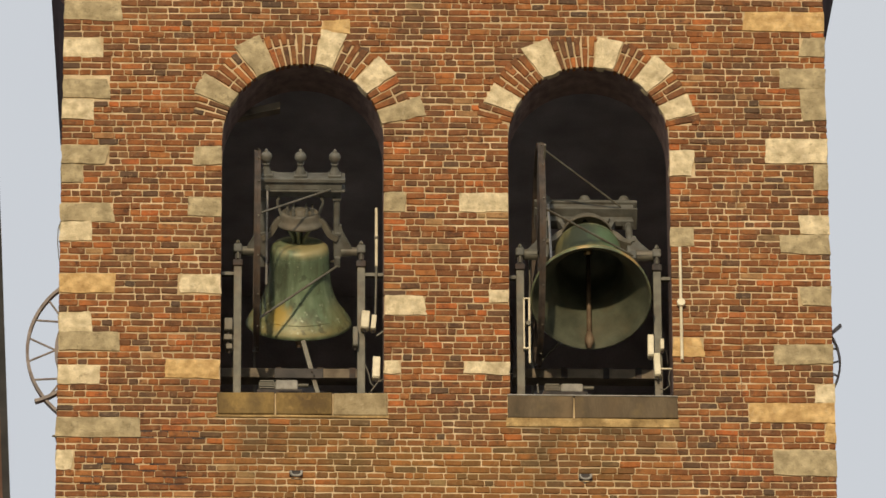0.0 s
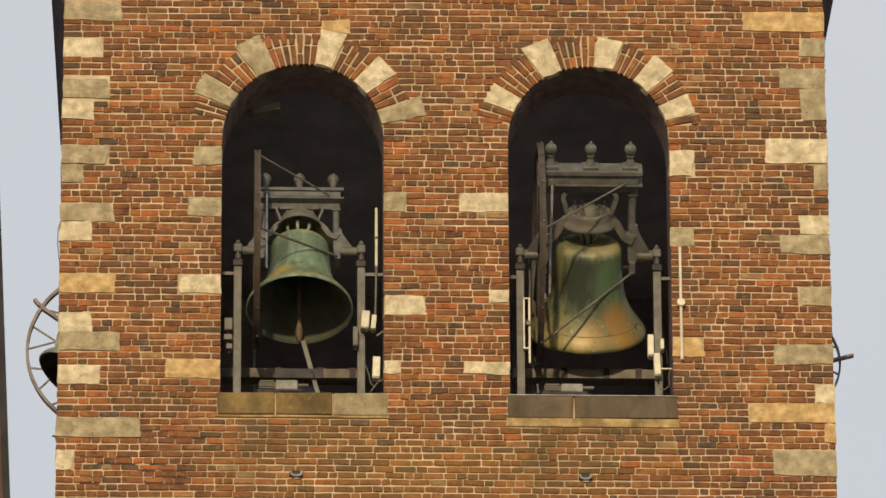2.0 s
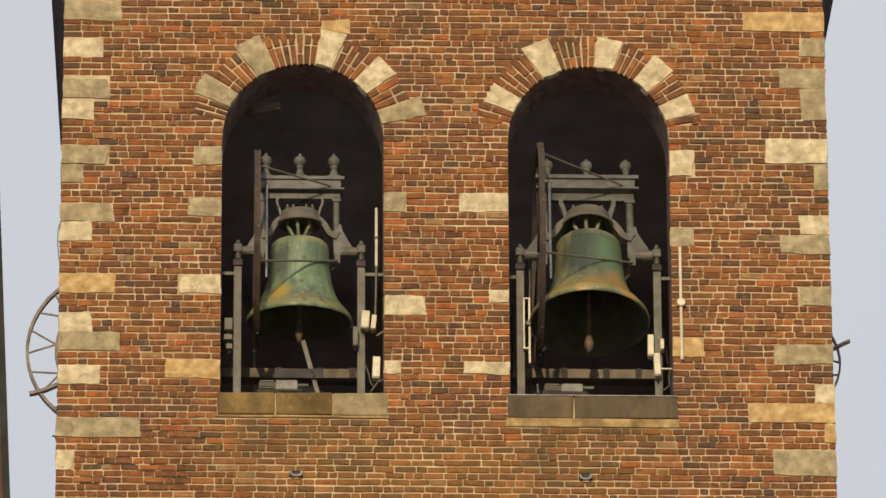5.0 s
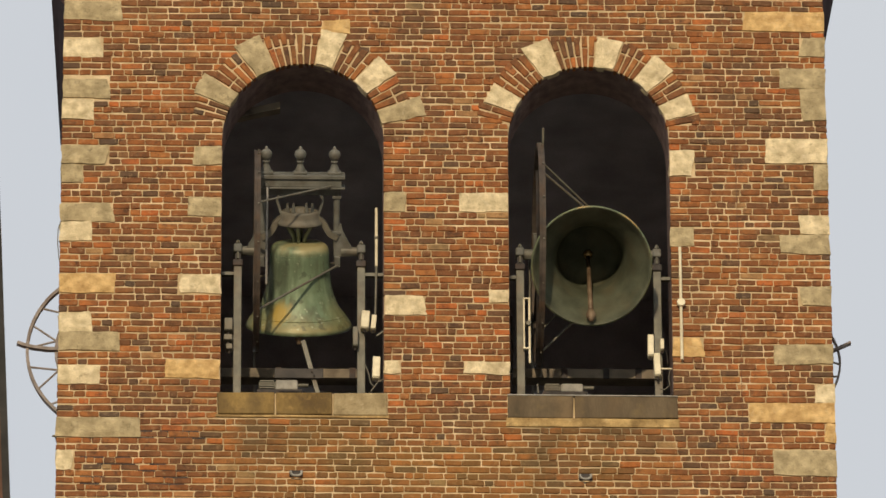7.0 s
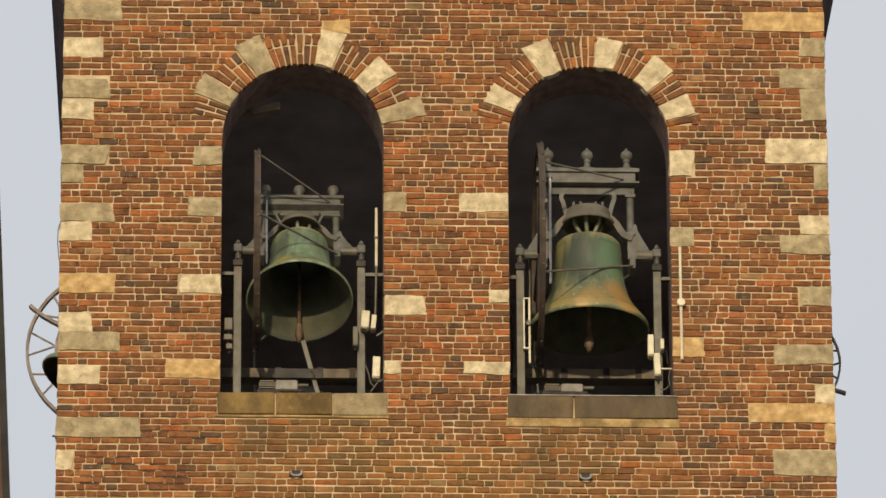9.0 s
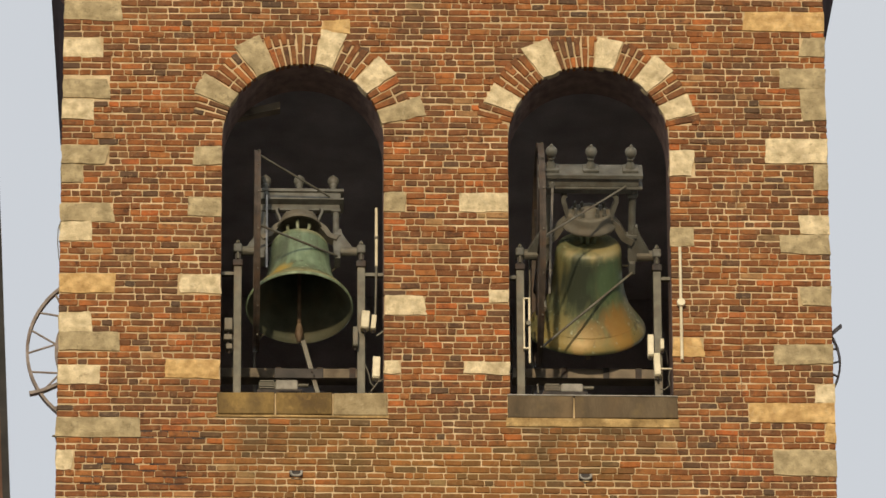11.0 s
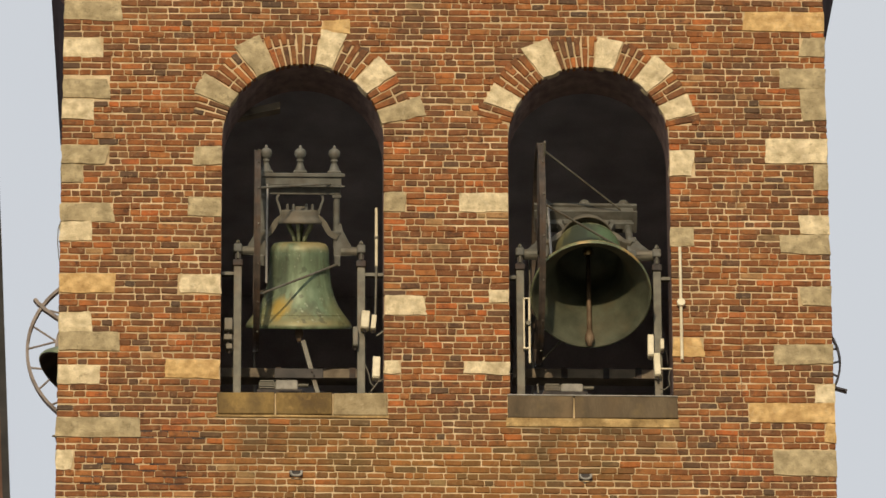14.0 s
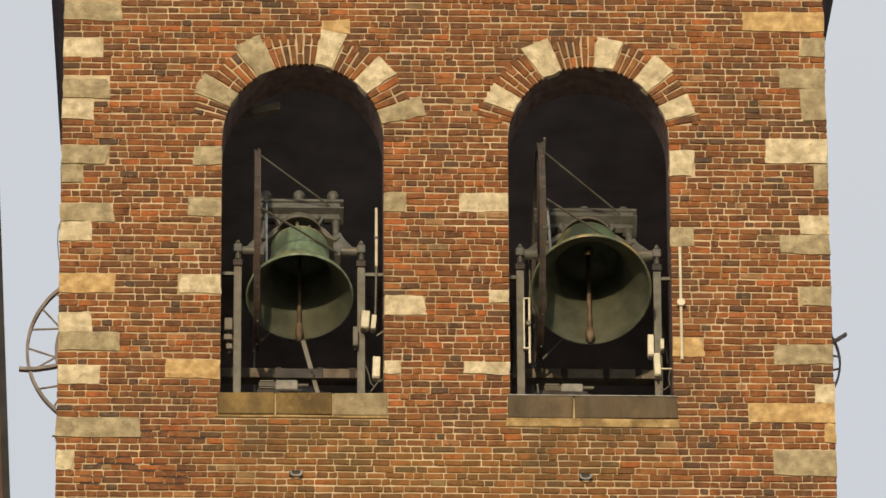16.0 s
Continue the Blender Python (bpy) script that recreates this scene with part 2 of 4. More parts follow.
def bronze(name, low, mid, high, rust_at, rust_to, rust, lip, dark, crown, spots):
    """Weathered bell bronze: green patina with streaks that run down, ochre rust over the lip, and a sunlit shoulder
    painted in.
    """
    m = bpy.data.materials.new(name)
    m.use_nodes = True
    n, l = m.node_tree.nodes, m.node_tree.links
    p = n["Principled BSDF"]
    p.inputs["Roughness"].default_value, p.inputs["Metallic"].default_value = 0.47, 0.15
    at = n.new("ShaderNodeTexCoord")
    stretcher = n.new("ShaderNodeMapping")
    stretcher.inputs["Scale"].default_value = (5, 5, 0.7)
    l.new(at.outputs["Object"], stretcher.inputs[0])
    streak, blotch, fine, where = (n.new("ShaderNodeTexNoise") for _ in range(4))
    for tex, size in ((streak, 2.2), (blotch, 3.2), (fine, 45.0), (where, 1.7)):
        tex.inputs["Scale"].default_value, tex.inputs["Detail"].default_value = size, 5.0
    l.new(stretcher.outputs[0], streak.inputs["Vector"])
    for tex in (blotch, fine, where):
        l.new(at.outputs["Object"], tex.inputs["Vector"])
    ramp = n.new("ShaderNodeValToRGB")
    ramp.color_ramp.elements.new(0.5)
    for e, (pos, c) in zip(ramp.color_ramp.elements, ((0.38, low), (0.5, mid), (0.63, high))):
        e.position, e.color = pos, (*c, 1)
    both = n.new("ShaderNodeMixRGB")
    both.inputs[0].default_value = 0.5
    l.new(streak.outputs["Fac"], both.inputs[1])
    l.new(blotch.outputs["Fac"], both.inputs[2])
    l.new(both.outputs[0], ramp.inputs[0])
    split = n.new("ShaderNodeSeparateXYZ")
    l.new(at.outputs["Object"], split.inputs[0])
    band = n.new("ShaderNodeMapRange")
    band.inputs["From Min"].default_value, band.inputs["From Max"].default_value = rust_to, rust_at
    l.new(split.outputs["Z"], band.inputs["Value"])
    mask = n.new("ShaderNodeMapRange")
    mask.inputs["From Min"].default_value, mask.inputs["From Max"].default_value = 0.34, 0.56
    l.new(where.outputs["Fac"], mask.inputs["Value"])
    times = n.new("ShaderNodeMath")
    times.operation = "MULTIPLY"
    l.new(band.outputs[0], times.inputs[0])
    l.new(mask.outputs[0], times.inputs[1])
    above = n.new("ShaderNodeMapRange")
    above.inputs["From Min"].default_value, above.inputs["From Max"].default_value = lip + 0.01, lip + 0.06
    l.new(split.outputs["Z"], above.inputs["Value"])
    final = n.new("ShaderNodeMath")
    final.operation = "MULTIPLY"
    l.new(times.outputs[0], final.inputs[0])
    l.new(above.outputs[0], final.inputs[1])
    patch, soot = n.new("ShaderNodeTexNoise"), n.new("ShaderNodeMapRange")
    patch.inputs["Scale"].default_value, patch.inputs["Detail"].default_value = 1.9, 4.0
    l.new(at.outputs["Object"], patch.inputs["Vector"])
    soot.inputs["From Min"].default_value, soot.inputs["From Max"].default_value, soot.inputs["To Max"].default_value = 0.5, 0.58, dark
    l.new(patch.outputs["Fac"], soot.inputs["Value"])
    tarnish = n.new("ShaderNodeMixRGB")
    l.new(soot.outputs[0], tarnish.inputs[0])
    l.new(ramp.outputs[0], tarnish.inputs[1])
    tarnish.inputs[2].default_value = (0.05, 0.062, 0.036, 1)
    mix = n.new("ShaderNodeMixRGB")
    l.new(final.outputs[0], mix.inputs[0])
    l.new(tarnish.outputs[0], mix.inputs[1])
    mix.inputs[2].default_value = (*rust, 1)
    colour = mix.outputs[0]
    for size, low, tint, most in ((16.0, 0.63, (0.42, 0.46, 0.30), 0.7), (7.0, 0.60, (0.06, 0.065, 0.035), 0.6)):
        # lime specks and tarnish flecks
        speck, over, fleck = n.new("ShaderNodeTexNoise"), n.new("ShaderNodeMapRange"), n.new("ShaderNodeMixRGB")
        speck.inputs["Scale"].default_value, speck.inputs["Detail"].default_value = size, 4.0
        l.new(at.outputs["Object"], speck.inputs["Vector"])
        over.inputs["From Min"].default_value, over.inputs["From Max"].default_value, over.inputs["To Max"].default_value = low, low + 0.07, most
        l.new(speck.outputs["Fac"], over.inputs["Value"])
        l.new(over.outputs[0], fleck.inputs[0])
        l.new(colour, fleck.inputs[1])
        fleck.inputs[2].default_value = (*tint, 1)
        colour = fleck.outputs[0]
    # tan band paints the sunlit edge of the shoulder, broken up by the blotches
    rim, torn, both_s, sunlit_edge = n.new("ShaderNodeMapRange"), n.new("ShaderNodeMapRange"), n.new("ShaderNodeMath"), n.new("ShaderNodeMixRGB")
    rim.inputs["From Min"].default_value, rim.inputs["From Max"].default_value = crown - 0.13, crown - 0.045
    torn.inputs["From Min"].default_value, torn.inputs["From Max"].default_value, torn.inputs["To Max"].default_value = 0.36, 0.56, 0.85
    l.new(split.outputs["Z"], rim.inputs["Value"])
    l.new(blotch.outputs["Fac"], torn.inputs["Value"])
    both_s.operation = "MULTIPLY"
    l.new(rim.outputs[0], both_s.inputs[0])
    l.new(torn.outputs[0], both_s.inputs[1])
    l.new(both_s.outputs[0], sunlit_edge.inputs[0])
    l.new(colour, sunlit_edge.inputs[1])
    sunlit_edge.inputs[2].default_value = (0.36, 0.29, 0.12, 1)
    colour = sunlit_edge.outputs[0]
    for centre, reach, tint, strength in spots:
        # one stain of its own on the casting, with a ragged outline
        apart, uneven, total, mask_s, lay = n.new("ShaderNodeVectorMath"), n.new("ShaderNodeMath"), n.new("ShaderNodeMath"), n.new("ShaderNodeMapRange"), n.new("ShaderNodeMixRGB")
        apart.operation, uneven.operation, total.operation = "DISTANCE", "MULTIPLY", "ADD"
        l.new(at.outputs["Object"], apart.inputs[0])
        apart.inputs[1].default_value = centre
        l.new(streak.outputs["Fac"], uneven.inputs[0])
        uneven.inputs[1].default_value = reach * 1.3
        l.new(apart.outputs["Value"], total.inputs[0])
        l.new(uneven.outputs[0], total.inputs[1])
        mask_s.inputs["From Min"].default_value, mask_s.inputs["From Max"].default_value = reach * 1.95, reach * 1.3
        mask_s.inputs["To Max"].default_value = strength
        l.new(total.outputs[0], mask_s.inputs["Value"])
        l.new(mask_s.outputs[0], lay.inputs[0])
        l.new(colour, lay.inputs[1])
        lay.inputs[2].default_value = (*tint, 1)
        colour = lay.outputs[0]
    l.new(colour, p.inputs["Base Color"])
    relief = n.new("ShaderNodeBump")
    relief.inputs["Strength"].default_value, relief.inputs["Distance"].default_value = 0.25, 0.008
    l.new(fine.outputs["Fac"], relief.inputs["Height"])
    l.new(relief.outputs[0], p.inputs["Normal"])
    return m


M_BRONZE_A = bronze("patinated_bronze_green", (0.115, 0.135, 0.072), (0.175, 0.24, 0.13), (0.28, 0.355, 0.215), -0.80, -0.45, (0.28, 0.245, 0.10), -0.877, 0.2, 0.109,
                    [((-0.25, -0.44, -0.63), 0.135, (0.42, 0.29, 0.055), 0.95), ((-0.30, -0.22, -0.25), 0.26, (0.07, 0.08, 0.045), 0.7)])
M_BRONZE_B = bronze("patinated_bronze_ochre", (0.08, 0.092, 0.05), (0.145, 0.175, 0.085), (0.26, 0.265, 0.12), -0.82, -0.42, (0.33, 0.25, 0.08), -0.947, 0.25, 0.173,
                    [((-0.33, -0.22, -0.15), 0.27, (0.27, 0.22, 0.07), 0.75), ((-0.10, -0.40, -0.20), 0.33, (0.05, 0.062, 0.038), 0.95), ((0.26, -0.30, -0.20), 0.25, (0.13, 0.21, 0.10), 0.75),
                     ((0.36, -0.42, -0.66), 0.21, (0.42, 0.225, 0.055), 0.75), ((0.02, -0.55, -0.73), 0.15, (0.38, 0.235, 0.07), 0.6), ((0.42, -0.52, -0.90), 0.12, (0.44, 0.255, 0.065), 0.7), ((-0.10, -0.64, -0.87), 0.10, (0.50, 0.34, 0.13), 0.8)])
M_BELL_INSIDE = material("dull_inner_bronze", [(0.3, (0.066, 0.072, 0.043)), (0.7, (0.108, 0.115, 0.072))], 4, 0.7, 0.1, 0.25, 50, source="object", dirt=(0.13, 0.10, 0.05, 0.4), dirt_scale=3)
M_BRONZE_DARK = material("dark_bronze", [(0.3, (0.03, 0.027, 0.022)), (0.7, (0.06, 0.05, 0.04))], 5, 0.5, 0.3, 0.2, 60, source="object")
M_CROWN = material("tarnished_crown_bronze", [(0.3, (0.17, 0.19, 0.115)), (0.7, (0.28, 0.31, 0.20))], 8, 0.55, 0.15, 0.25, 60, source="object")
M_CLAPPER = material("rusty_iron", [(0.3, (0.13, 0.085, 0.05)), (0.7, (0.21, 0.15, 0.09))], 6, 0.6, 0.2, 0.3, 60, source="object")


# ---- mesh helpers ----
def part(name, bm, mat, parent=None, label="", smooth=False):
    """Links a bmesh as one mesh object, under a thing or a part."""
    bmesh.ops.recalc_face_normals(bm, faces=bm.faces)
    me = bpy.data.meshes.new(name)
    bm.to_mesh(me)
    bm.free()
    me.materials.append(mat)
    if smooth:
        me.polygons.foreach_set("use_smooth", [True] * len(me.polygons))
    ob = new(name, me)
    if parent:
        ob.parent = parent
    return tagged(ob, label)


def box(bm, x0, x1, y0, y1, z0, z1, bevel=0.0, jitter=0.0):
    made = bmesh.ops.create_cube(bm, size=1.0)["verts"]
    for v in made:
        v.co = (x0 if v.co.x < 0 else x1, y0 if v.co.y < 0 else y1, z0 if v.co.z < 0 else z1)
        v.co += Vector((random.uniform(-jitter, jitter), 0, random.uniform(-jitter, jitter)))
    if bevel:
        edges = list({e for v in made for e in v.link_edges})
        bmesh.ops.bevel(bm, geom=edges, offset=bevel, segments=2, affect="EDGES", profile=0.5)
    return bm


def block(*a, **k):
    return box(bmesh.new(), *a, **k)


def rod(bm, a, b, r, sides=10, r2=None):
    """A round bar from a to b."""
    a, b = Vector(a), Vector(b)
    turn = (b - a).to_track_quat("Z", "Y").to_matrix().to_4x4()
    m = Matrix.Translation((a + b) / 2) @ turn
    bmesh.ops.create_cone(bm, cap_ends=True, segments=sides, radius1=r, radius2=r if r2 is None else r2, depth=(b - a).length, matrix=m)
    return bm


def bar(a, b, r, sides=10):
    return rod(bmesh.new(), a, b, r, sides)


def pipe(bm, pts, r, sides=8):
    """A bent round bar swept through points."""
    pts = [Vector(p) for p in pts]
    rings = []
    for i, p in enumerate(pts):
        way = (pts[min(i + 1, len(pts) - 1)] - pts[max(i - 1, 0)]).normalized()
        side = way.cross(Vector((0.31, 0.9, 0.29))).normalized()
        up = way.cross(side)
        rings.append([bm.verts.new(p + (side * math.cos(a) + up * math.sin(a)) * r) for a in (2 * math.pi * k / sides for k in range(sides))])
    for lo, hi in zip(rings, rings[1:]):
        for i in range(sides):
            j = (i + 1) % sides
            bm.faces.new((lo[i], lo[j], hi[j], hi[i]))
    bm.faces.new(rings[0])
    bm.faces.new(rings[-1][::-1])
    return bm


def roughen(bm, size, edge, seed):
    """Hews a plain block: finer faces, uneven skin and worn front edges."""
    bmesh.ops.subdivide_edges(bm, edges=bm.edges[:], cuts=4, use_grid_fill=True)
    front = min(v.co.y for v in bm.verts)
    bm.normal_update()
    border = [v for v in bm.verts if v.co.y < front + 0.004 and any(abs(f.normal.y) < 0.5 for f in v.link_faces)]
    for v in border:
        v.co.y += edge * random.uniform(0.5, 1.2)
    for v in bm.verts:
        n = noise.noise_vector(v.co * 9.0 + Vector((seed, 0, 0)))
        v.co += Vector((n.x, n.y * 0.5, n.z)) * size
    return bm


def lathe(bm, profile, sides=32, axis="Z", at=(0, 0, 0)):
    """Turns (radius, height) pairs round an upright axis."""
    rings = []
    for rad, hgt in profile:
        ring = []
        for i in range(sides):
            a = 2 * math.pi * i / sides
            ring.append(bm.verts.new((at[0] + max(rad, 0.0005) * math.cos(a), at[1] + max(rad, 0.0005) * math.sin(a), at[2] + hgt)))
        rings.append(ring)
    for lo, hi in zip(rings, rings[1:]):
        for i in range(sides):
            j = (i + 1) % sides
            bm.faces.new((lo[i], lo[j], hi[j], hi[i]))
    return bm


def prism(bm, poly, y0, y1, swap=False):
    """A convex outline in x and z (in y and z when swapped), given thickness."""
    def put(u, w, d):
        return (d, u, w) if swap else (u, d, w)
    near = [bm.verts.new(put(u, w, y0)) for u, w in poly]
    far = [bm.verts.new(put(u, w, y1)) for u, w in poly]
    bm.faces.new(near)
    bm.faces.new(far[::-1])
    for i in range(len(poly)):
        j = (i + 1) % len(poly)
        bm.faces.new((near[i], near[j], far[j], far[i]))
    return bm


def strap(bm, pts, width, y0, y1):
    """A flat curved bar in x and z through points, of even width."""
    left, right = [], []
    for i, (u, w) in enumerate(pts):
        a, b = Vector(pts[max(i - 1, 0)]), Vector(pts[min(i + 1, len(pts) - 1)])
        d = (b - a).normalized()
        side = Vector((-d.y, d.x)) * width / 2
        left.append((u + side.x, w + side.y))
        right.append((u - side.x, w - side.y))
    rings = [[bm.verts.new((u, y, w)) for (u, w), y in ((a, y0), (a, y1), (b, y1), (b, y0))] for a, b in zip(left, right)]
    for lo, hi in zip(rings, rings[1:]):
        for i in range(4):
            j = (i + 1) % 4
            bm.faces.new((lo[i], lo[j], hi[j], hi[i]))
    bm.faces.new(rings[0])
    bm.faces.new(rings[-1][::-1])
    return bm


def empty(name, m, label, category, group="", kind=""):
    ob = new(name)
    ob.empty_display_size = 0.1
    ob.matrix_world = m
    return tagged(ob, label, category, group, kind)


# ---- tower ----
WEST, EAST = -4.342, 4.395
THICK, DEPTH, BASE = 0.63, 8.7, 44.0
TOP, Z_FLOOR = 51.9, 45.591
OPENINGS = [dict(x0=-2.508, x1=-0.672, sill=45.941, cz=49.202, rise=0.974),
            dict(x0=0.749, x1=2.583, sill=45.928, cz=49.208, rise=0.967)]


def arch_points(x0, x1, cz, rise, n=20):
    cx, rad = (x0 + x1) / 2, (x1 - x0) / 2
    return [(cx - rad * math.cos(math.pi * i / n), cz + rise * math.sin(math.pi * i / n)) for i in range(n + 1)]


def pierced(bm, u0, u1, z0, z1, holes, y0, y1, swap=False):
    """A wall with arched openings through it."""
    at = u0
    for h in holes:
        prism(bm, [(at, z0), (h["x0"], z0), (h["x0"], z1), (at, z1)], y0, y1, swap)
        prism(bm, [(h["x0"], z0), (h["x1"], z0), (h["x1"], h["sill"]), (h["x0"], h["sill"])], y0, y1, swap)
        pts = arch_points(h["x0"], h["x1"], h["cz"], h["rise"])
        for (a, za), (b, zb) in zip(pts, pts[1:]):
            prism(bm, [(a, za), (b, zb), (b, z1), (a, z1)], y0, y1, swap)
        at = h["x1"]
    prism(bm, [(at, z0), (u1, z0), (u1, z1), (at, z1)], y0, y1, swap)
    return bm


wall_south = part("wall_south", pierced(bmesh.new(), WEST + 0.012, EAST - 0.012, BASE, TOP, OPENINGS, 0.03, THICK), M_REVEAL)
set_back = [dict(o, x0=o["x0"] - 0.005, x1=o["x1"] + 0.005, rise=o["rise"] + 0.002) for o in OPENINGS]
part("mortar_face", pierced(bmesh.new(), WEST + 0.012, EAST - 0.012, BASE, TOP, set_back, 0.0, 0.028), M_MORTAR, wall_south, "pale ochre lime mortar")
tagged(wall_south, "weathered red brick belfry wall with two arched openings", "wall", kind="structure")
SIDE_W = [dict(x0=1.35, x1=3.75, sill=46.268, cz=48.607, rise=1.1)]
SIDE_E = [dict(x0=1.35, x1=3.75, sill=46.339, cz=48.685, rise=1.1)]
for name, x, out, holes in (("wall_west", WEST, 1, SIDE_W), ("wall_east", EAST, -1, SIDE_E)):
    tagged(part(name, pierced(bmesh.new(), THICK + 0.003, DEPTH, BASE, TOP, holes, x + out * 0.02, x + out * (0.02 + THICK), True), M_SHAFT),
           "shaded brick side wall of the bell tower", "wall", kind="structure")
tagged(part("wall_north", pierced(bmesh.new(), WEST + THICK + 0.03, EAST - THICK - 0.03, BASE, TOP, OPENINGS, DEPTH - THICK, DEPTH), M_DARK_WALL), "dark inner rear wall of the belfry", "wall", kind="structure")
tagged(part("floor", block(WEST + THICK + 0.03, EAST - THICK - 0.03, THICK + 0.01, DEPTH - THICK - 0.01, Z_FLOOR - 0.3, Z_FLOOR), M_BOARDS), "dusty timber floor of the bell chamber", "floor", kind="structure")
tagged(part("ceiling", block(WEST + THICK + 0.03, EAST - THICK - 0.03, THICK + 0.01, DEPTH - THICK - 0.01, TOP - 0.5, TOP - 0.2), M_DARK_WALL), "grey plastered ceiling of the bell chamber", "ceiling", kind="structure")
tagged(part("tower_shaft", block(WEST, EAST, -0.012, DEPTH, 0.0, BASE), M_SHAFT), "plain brick shaft of the bell tower below the belfry", "tower", kind="structure")
tagged(part("ground", block(-1500, 1500, -1500, 1500, -0.3, 0.0), M_GROUND), "pale stone paving far below the tower", "ground", kind="structure")
# inner lining of the front wall, plastered inside
tagged(part("wall_lining", pierced(bmesh.new(), WEST + THICK + 0.03, EAST - THICK - 0.03, Z_FLOOR, TOP - 0.5, [dict(o, x0=o["x0"] - 0.06, x1=o["x1"] + 0.06, rise=o["rise"] + 0.06) for o in OPENINGS], THICK + 0.004, THICK + 0.03), M_DARK_WALL), "grey inner face of the belfry wall", "wall", kind="structure")

# dressed stones: left edge, right edge, bottom, top, kind of stone
QUOINS_WEST = [
    (-4.342, -3.666, 50.717, 50.965, "g"),
    (-4.342, -3.866, 50.224, 50.472, "p"),
    (-4.342, -3.782, 49.695, 49.950, "g"),
    (-4.342, -3.971, 49.421, 49.687, "p"),
    (-4.342, -3.777, 48.842, 49.090, "g"),
    (-4.342, -4.069, 48.594, 48.842, "g"),
    (-4.342, -3.722, 48.098, 48.346, "g"),
    (-4.342, -3.968, 47.850, 48.098, "p"),
    (-4.342, -3.691, 47.188, 47.437, "t"),
    (-4.342, -3.952, 46.692, 46.940, "p"),
    (-4.342, -3.630, 46.444, 46.692, "g"),
    (-4.342, -3.853, 46.031, 46.279, "p"),
    (-4.342, -3.389, 45.369, 45.617, "g"),
    (-4.342, -4.115, 44.956, 45.204, "p"),
]
QUOINS_EAST = [
    (3.445, 4.395, 50.662, 50.910, "t"),
    (4.088, 4.395, 50.331, 50.579, "g"),
    (3.858, 4.395, 49.917, 50.166, "g"),
    (4.090, 4.395, 49.504, 49.917, "g"),
    (3.674, 4.395, 48.925, 49.256, "p"),
    (4.215, 4.395, 48.594, 48.925, "g"),
    (4.040, 4.395, 48.015, 48.264, "p"),
    (3.821, 4.395, 47.767, 48.015, "g"),
    (3.998, 4.395, 47.106, 47.354, "g"),
    (3.707, 4.395, 46.361, 46.609, "g"),
    (4.161, 4.395, 45.865, 46.113, "p"),
    (3.405, 4.395, 45.617, 45.865, "t"),
    (4.256, 4.395, 45.369, 45.617, "t"),
    (3.683, 4.395, 44.956, 45.286, "g"),
]
JAMB_STONES = [
    (-2.845, -2.508, 48.842, 49.090, "g"),
    (-2.903, -2.508, 48.181, 48.429, "g"),
    (-3.015, -2.508, 47.188, 47.437, "p"),
    (-3.137, -2.508, 46.113, 46.361, "t"),
    (-0.672, -0.395, 48.264, 48.512, "g"),
    (0.176, 0.749, 48.264, 48.512, "p"),
    (-0.672, -0.188, 46.940, 47.188, "p"),
    (0.514, 0.749, 47.106, 47.271, "p"),
    (-0.672, -0.464, 46.196, 46.361, "p"),
    (0.216, 0.749, 46.196, 46.361, "p"),
    (2.583, 2.891, 48.760, 49.090, "p"),
    (2.583, 2.854, 47.850, 48.098, "g"),
    (2.583, 2.950, 46.444, 46.692, "t"),
    (-1.395, -1.051, 50.579, 50.745, "t"),
]
STONE_KIND = {"p": (M_STONE, "pale limestone block"), "g": (M_STONE_GREY, "grey sandstone block"), "t": (M_STONE_TAN, "tan sandstone block")}
blocked = []


def dressed_stone(x0, x1, z0, z1, k, name):
    mat, label = STONE_KIND[k]
    bm = roughen(block(x0 + 0.006, x1 - 0.006, -random.uniform(0.026, 0.034), 0.1, z0 + 0.004, z1 - 0.004, jitter=0.012), 0.016, 0.011, len(blocked))
    free = [c for c in (0, 1) if (x0, x1)[c] not in (WEST, EAST, *(o[e] for o in OPENINGS for e in ("x0", "x1")))]
    for c in free:
        # the end set in the brickwork is broken off unevenly
        for half in (0, 1):
            chip = random.choice((0.0, 0.0, 0.01, 0.03, 0.055))
            for v in bm.verts:
                near = max(0.0, 1 - abs(v.co.x - (x0, x1)[c]) / 0.16)
                high = (v.co.z - z0) / (z1 - z0)
                v.co.x += (1, -1)[c] * chip * near * max(0.0, (high if half else 1 - high) - 0.25) / 0.75
    part(name, bm, mat, wall_south, label)
    blocked.append((x0, x1, z0, z1))


for row in QUOINS_WEST + QUOINS_EAST:
    dressed_stone(*row, "quoin_stone")
for row in JAMB_STONES:
    dressed_stone(*row, "jamb_stone")

# arch rings: angle from the crown (degrees), half width, ring depth, kind
ARCH_STONES = [[(15, 6.5, 0.47, "p"), (46, 6.8, 0.43, "p"), (73, 5.5, 0.52, "g"), (-28, 7.2, 0.47, "g"), (-60, 6.0, 0.46, "g")],
               [(11.5, 7.0, 0.40, "p"), (42, 6.8, 0.41, "p"), (68, 6.2, 0.37, "p"), (-26.5, 7.2, 0.45, "p"), (-62.5, 6.0, 0.36, "p")]]


ring_polys = []


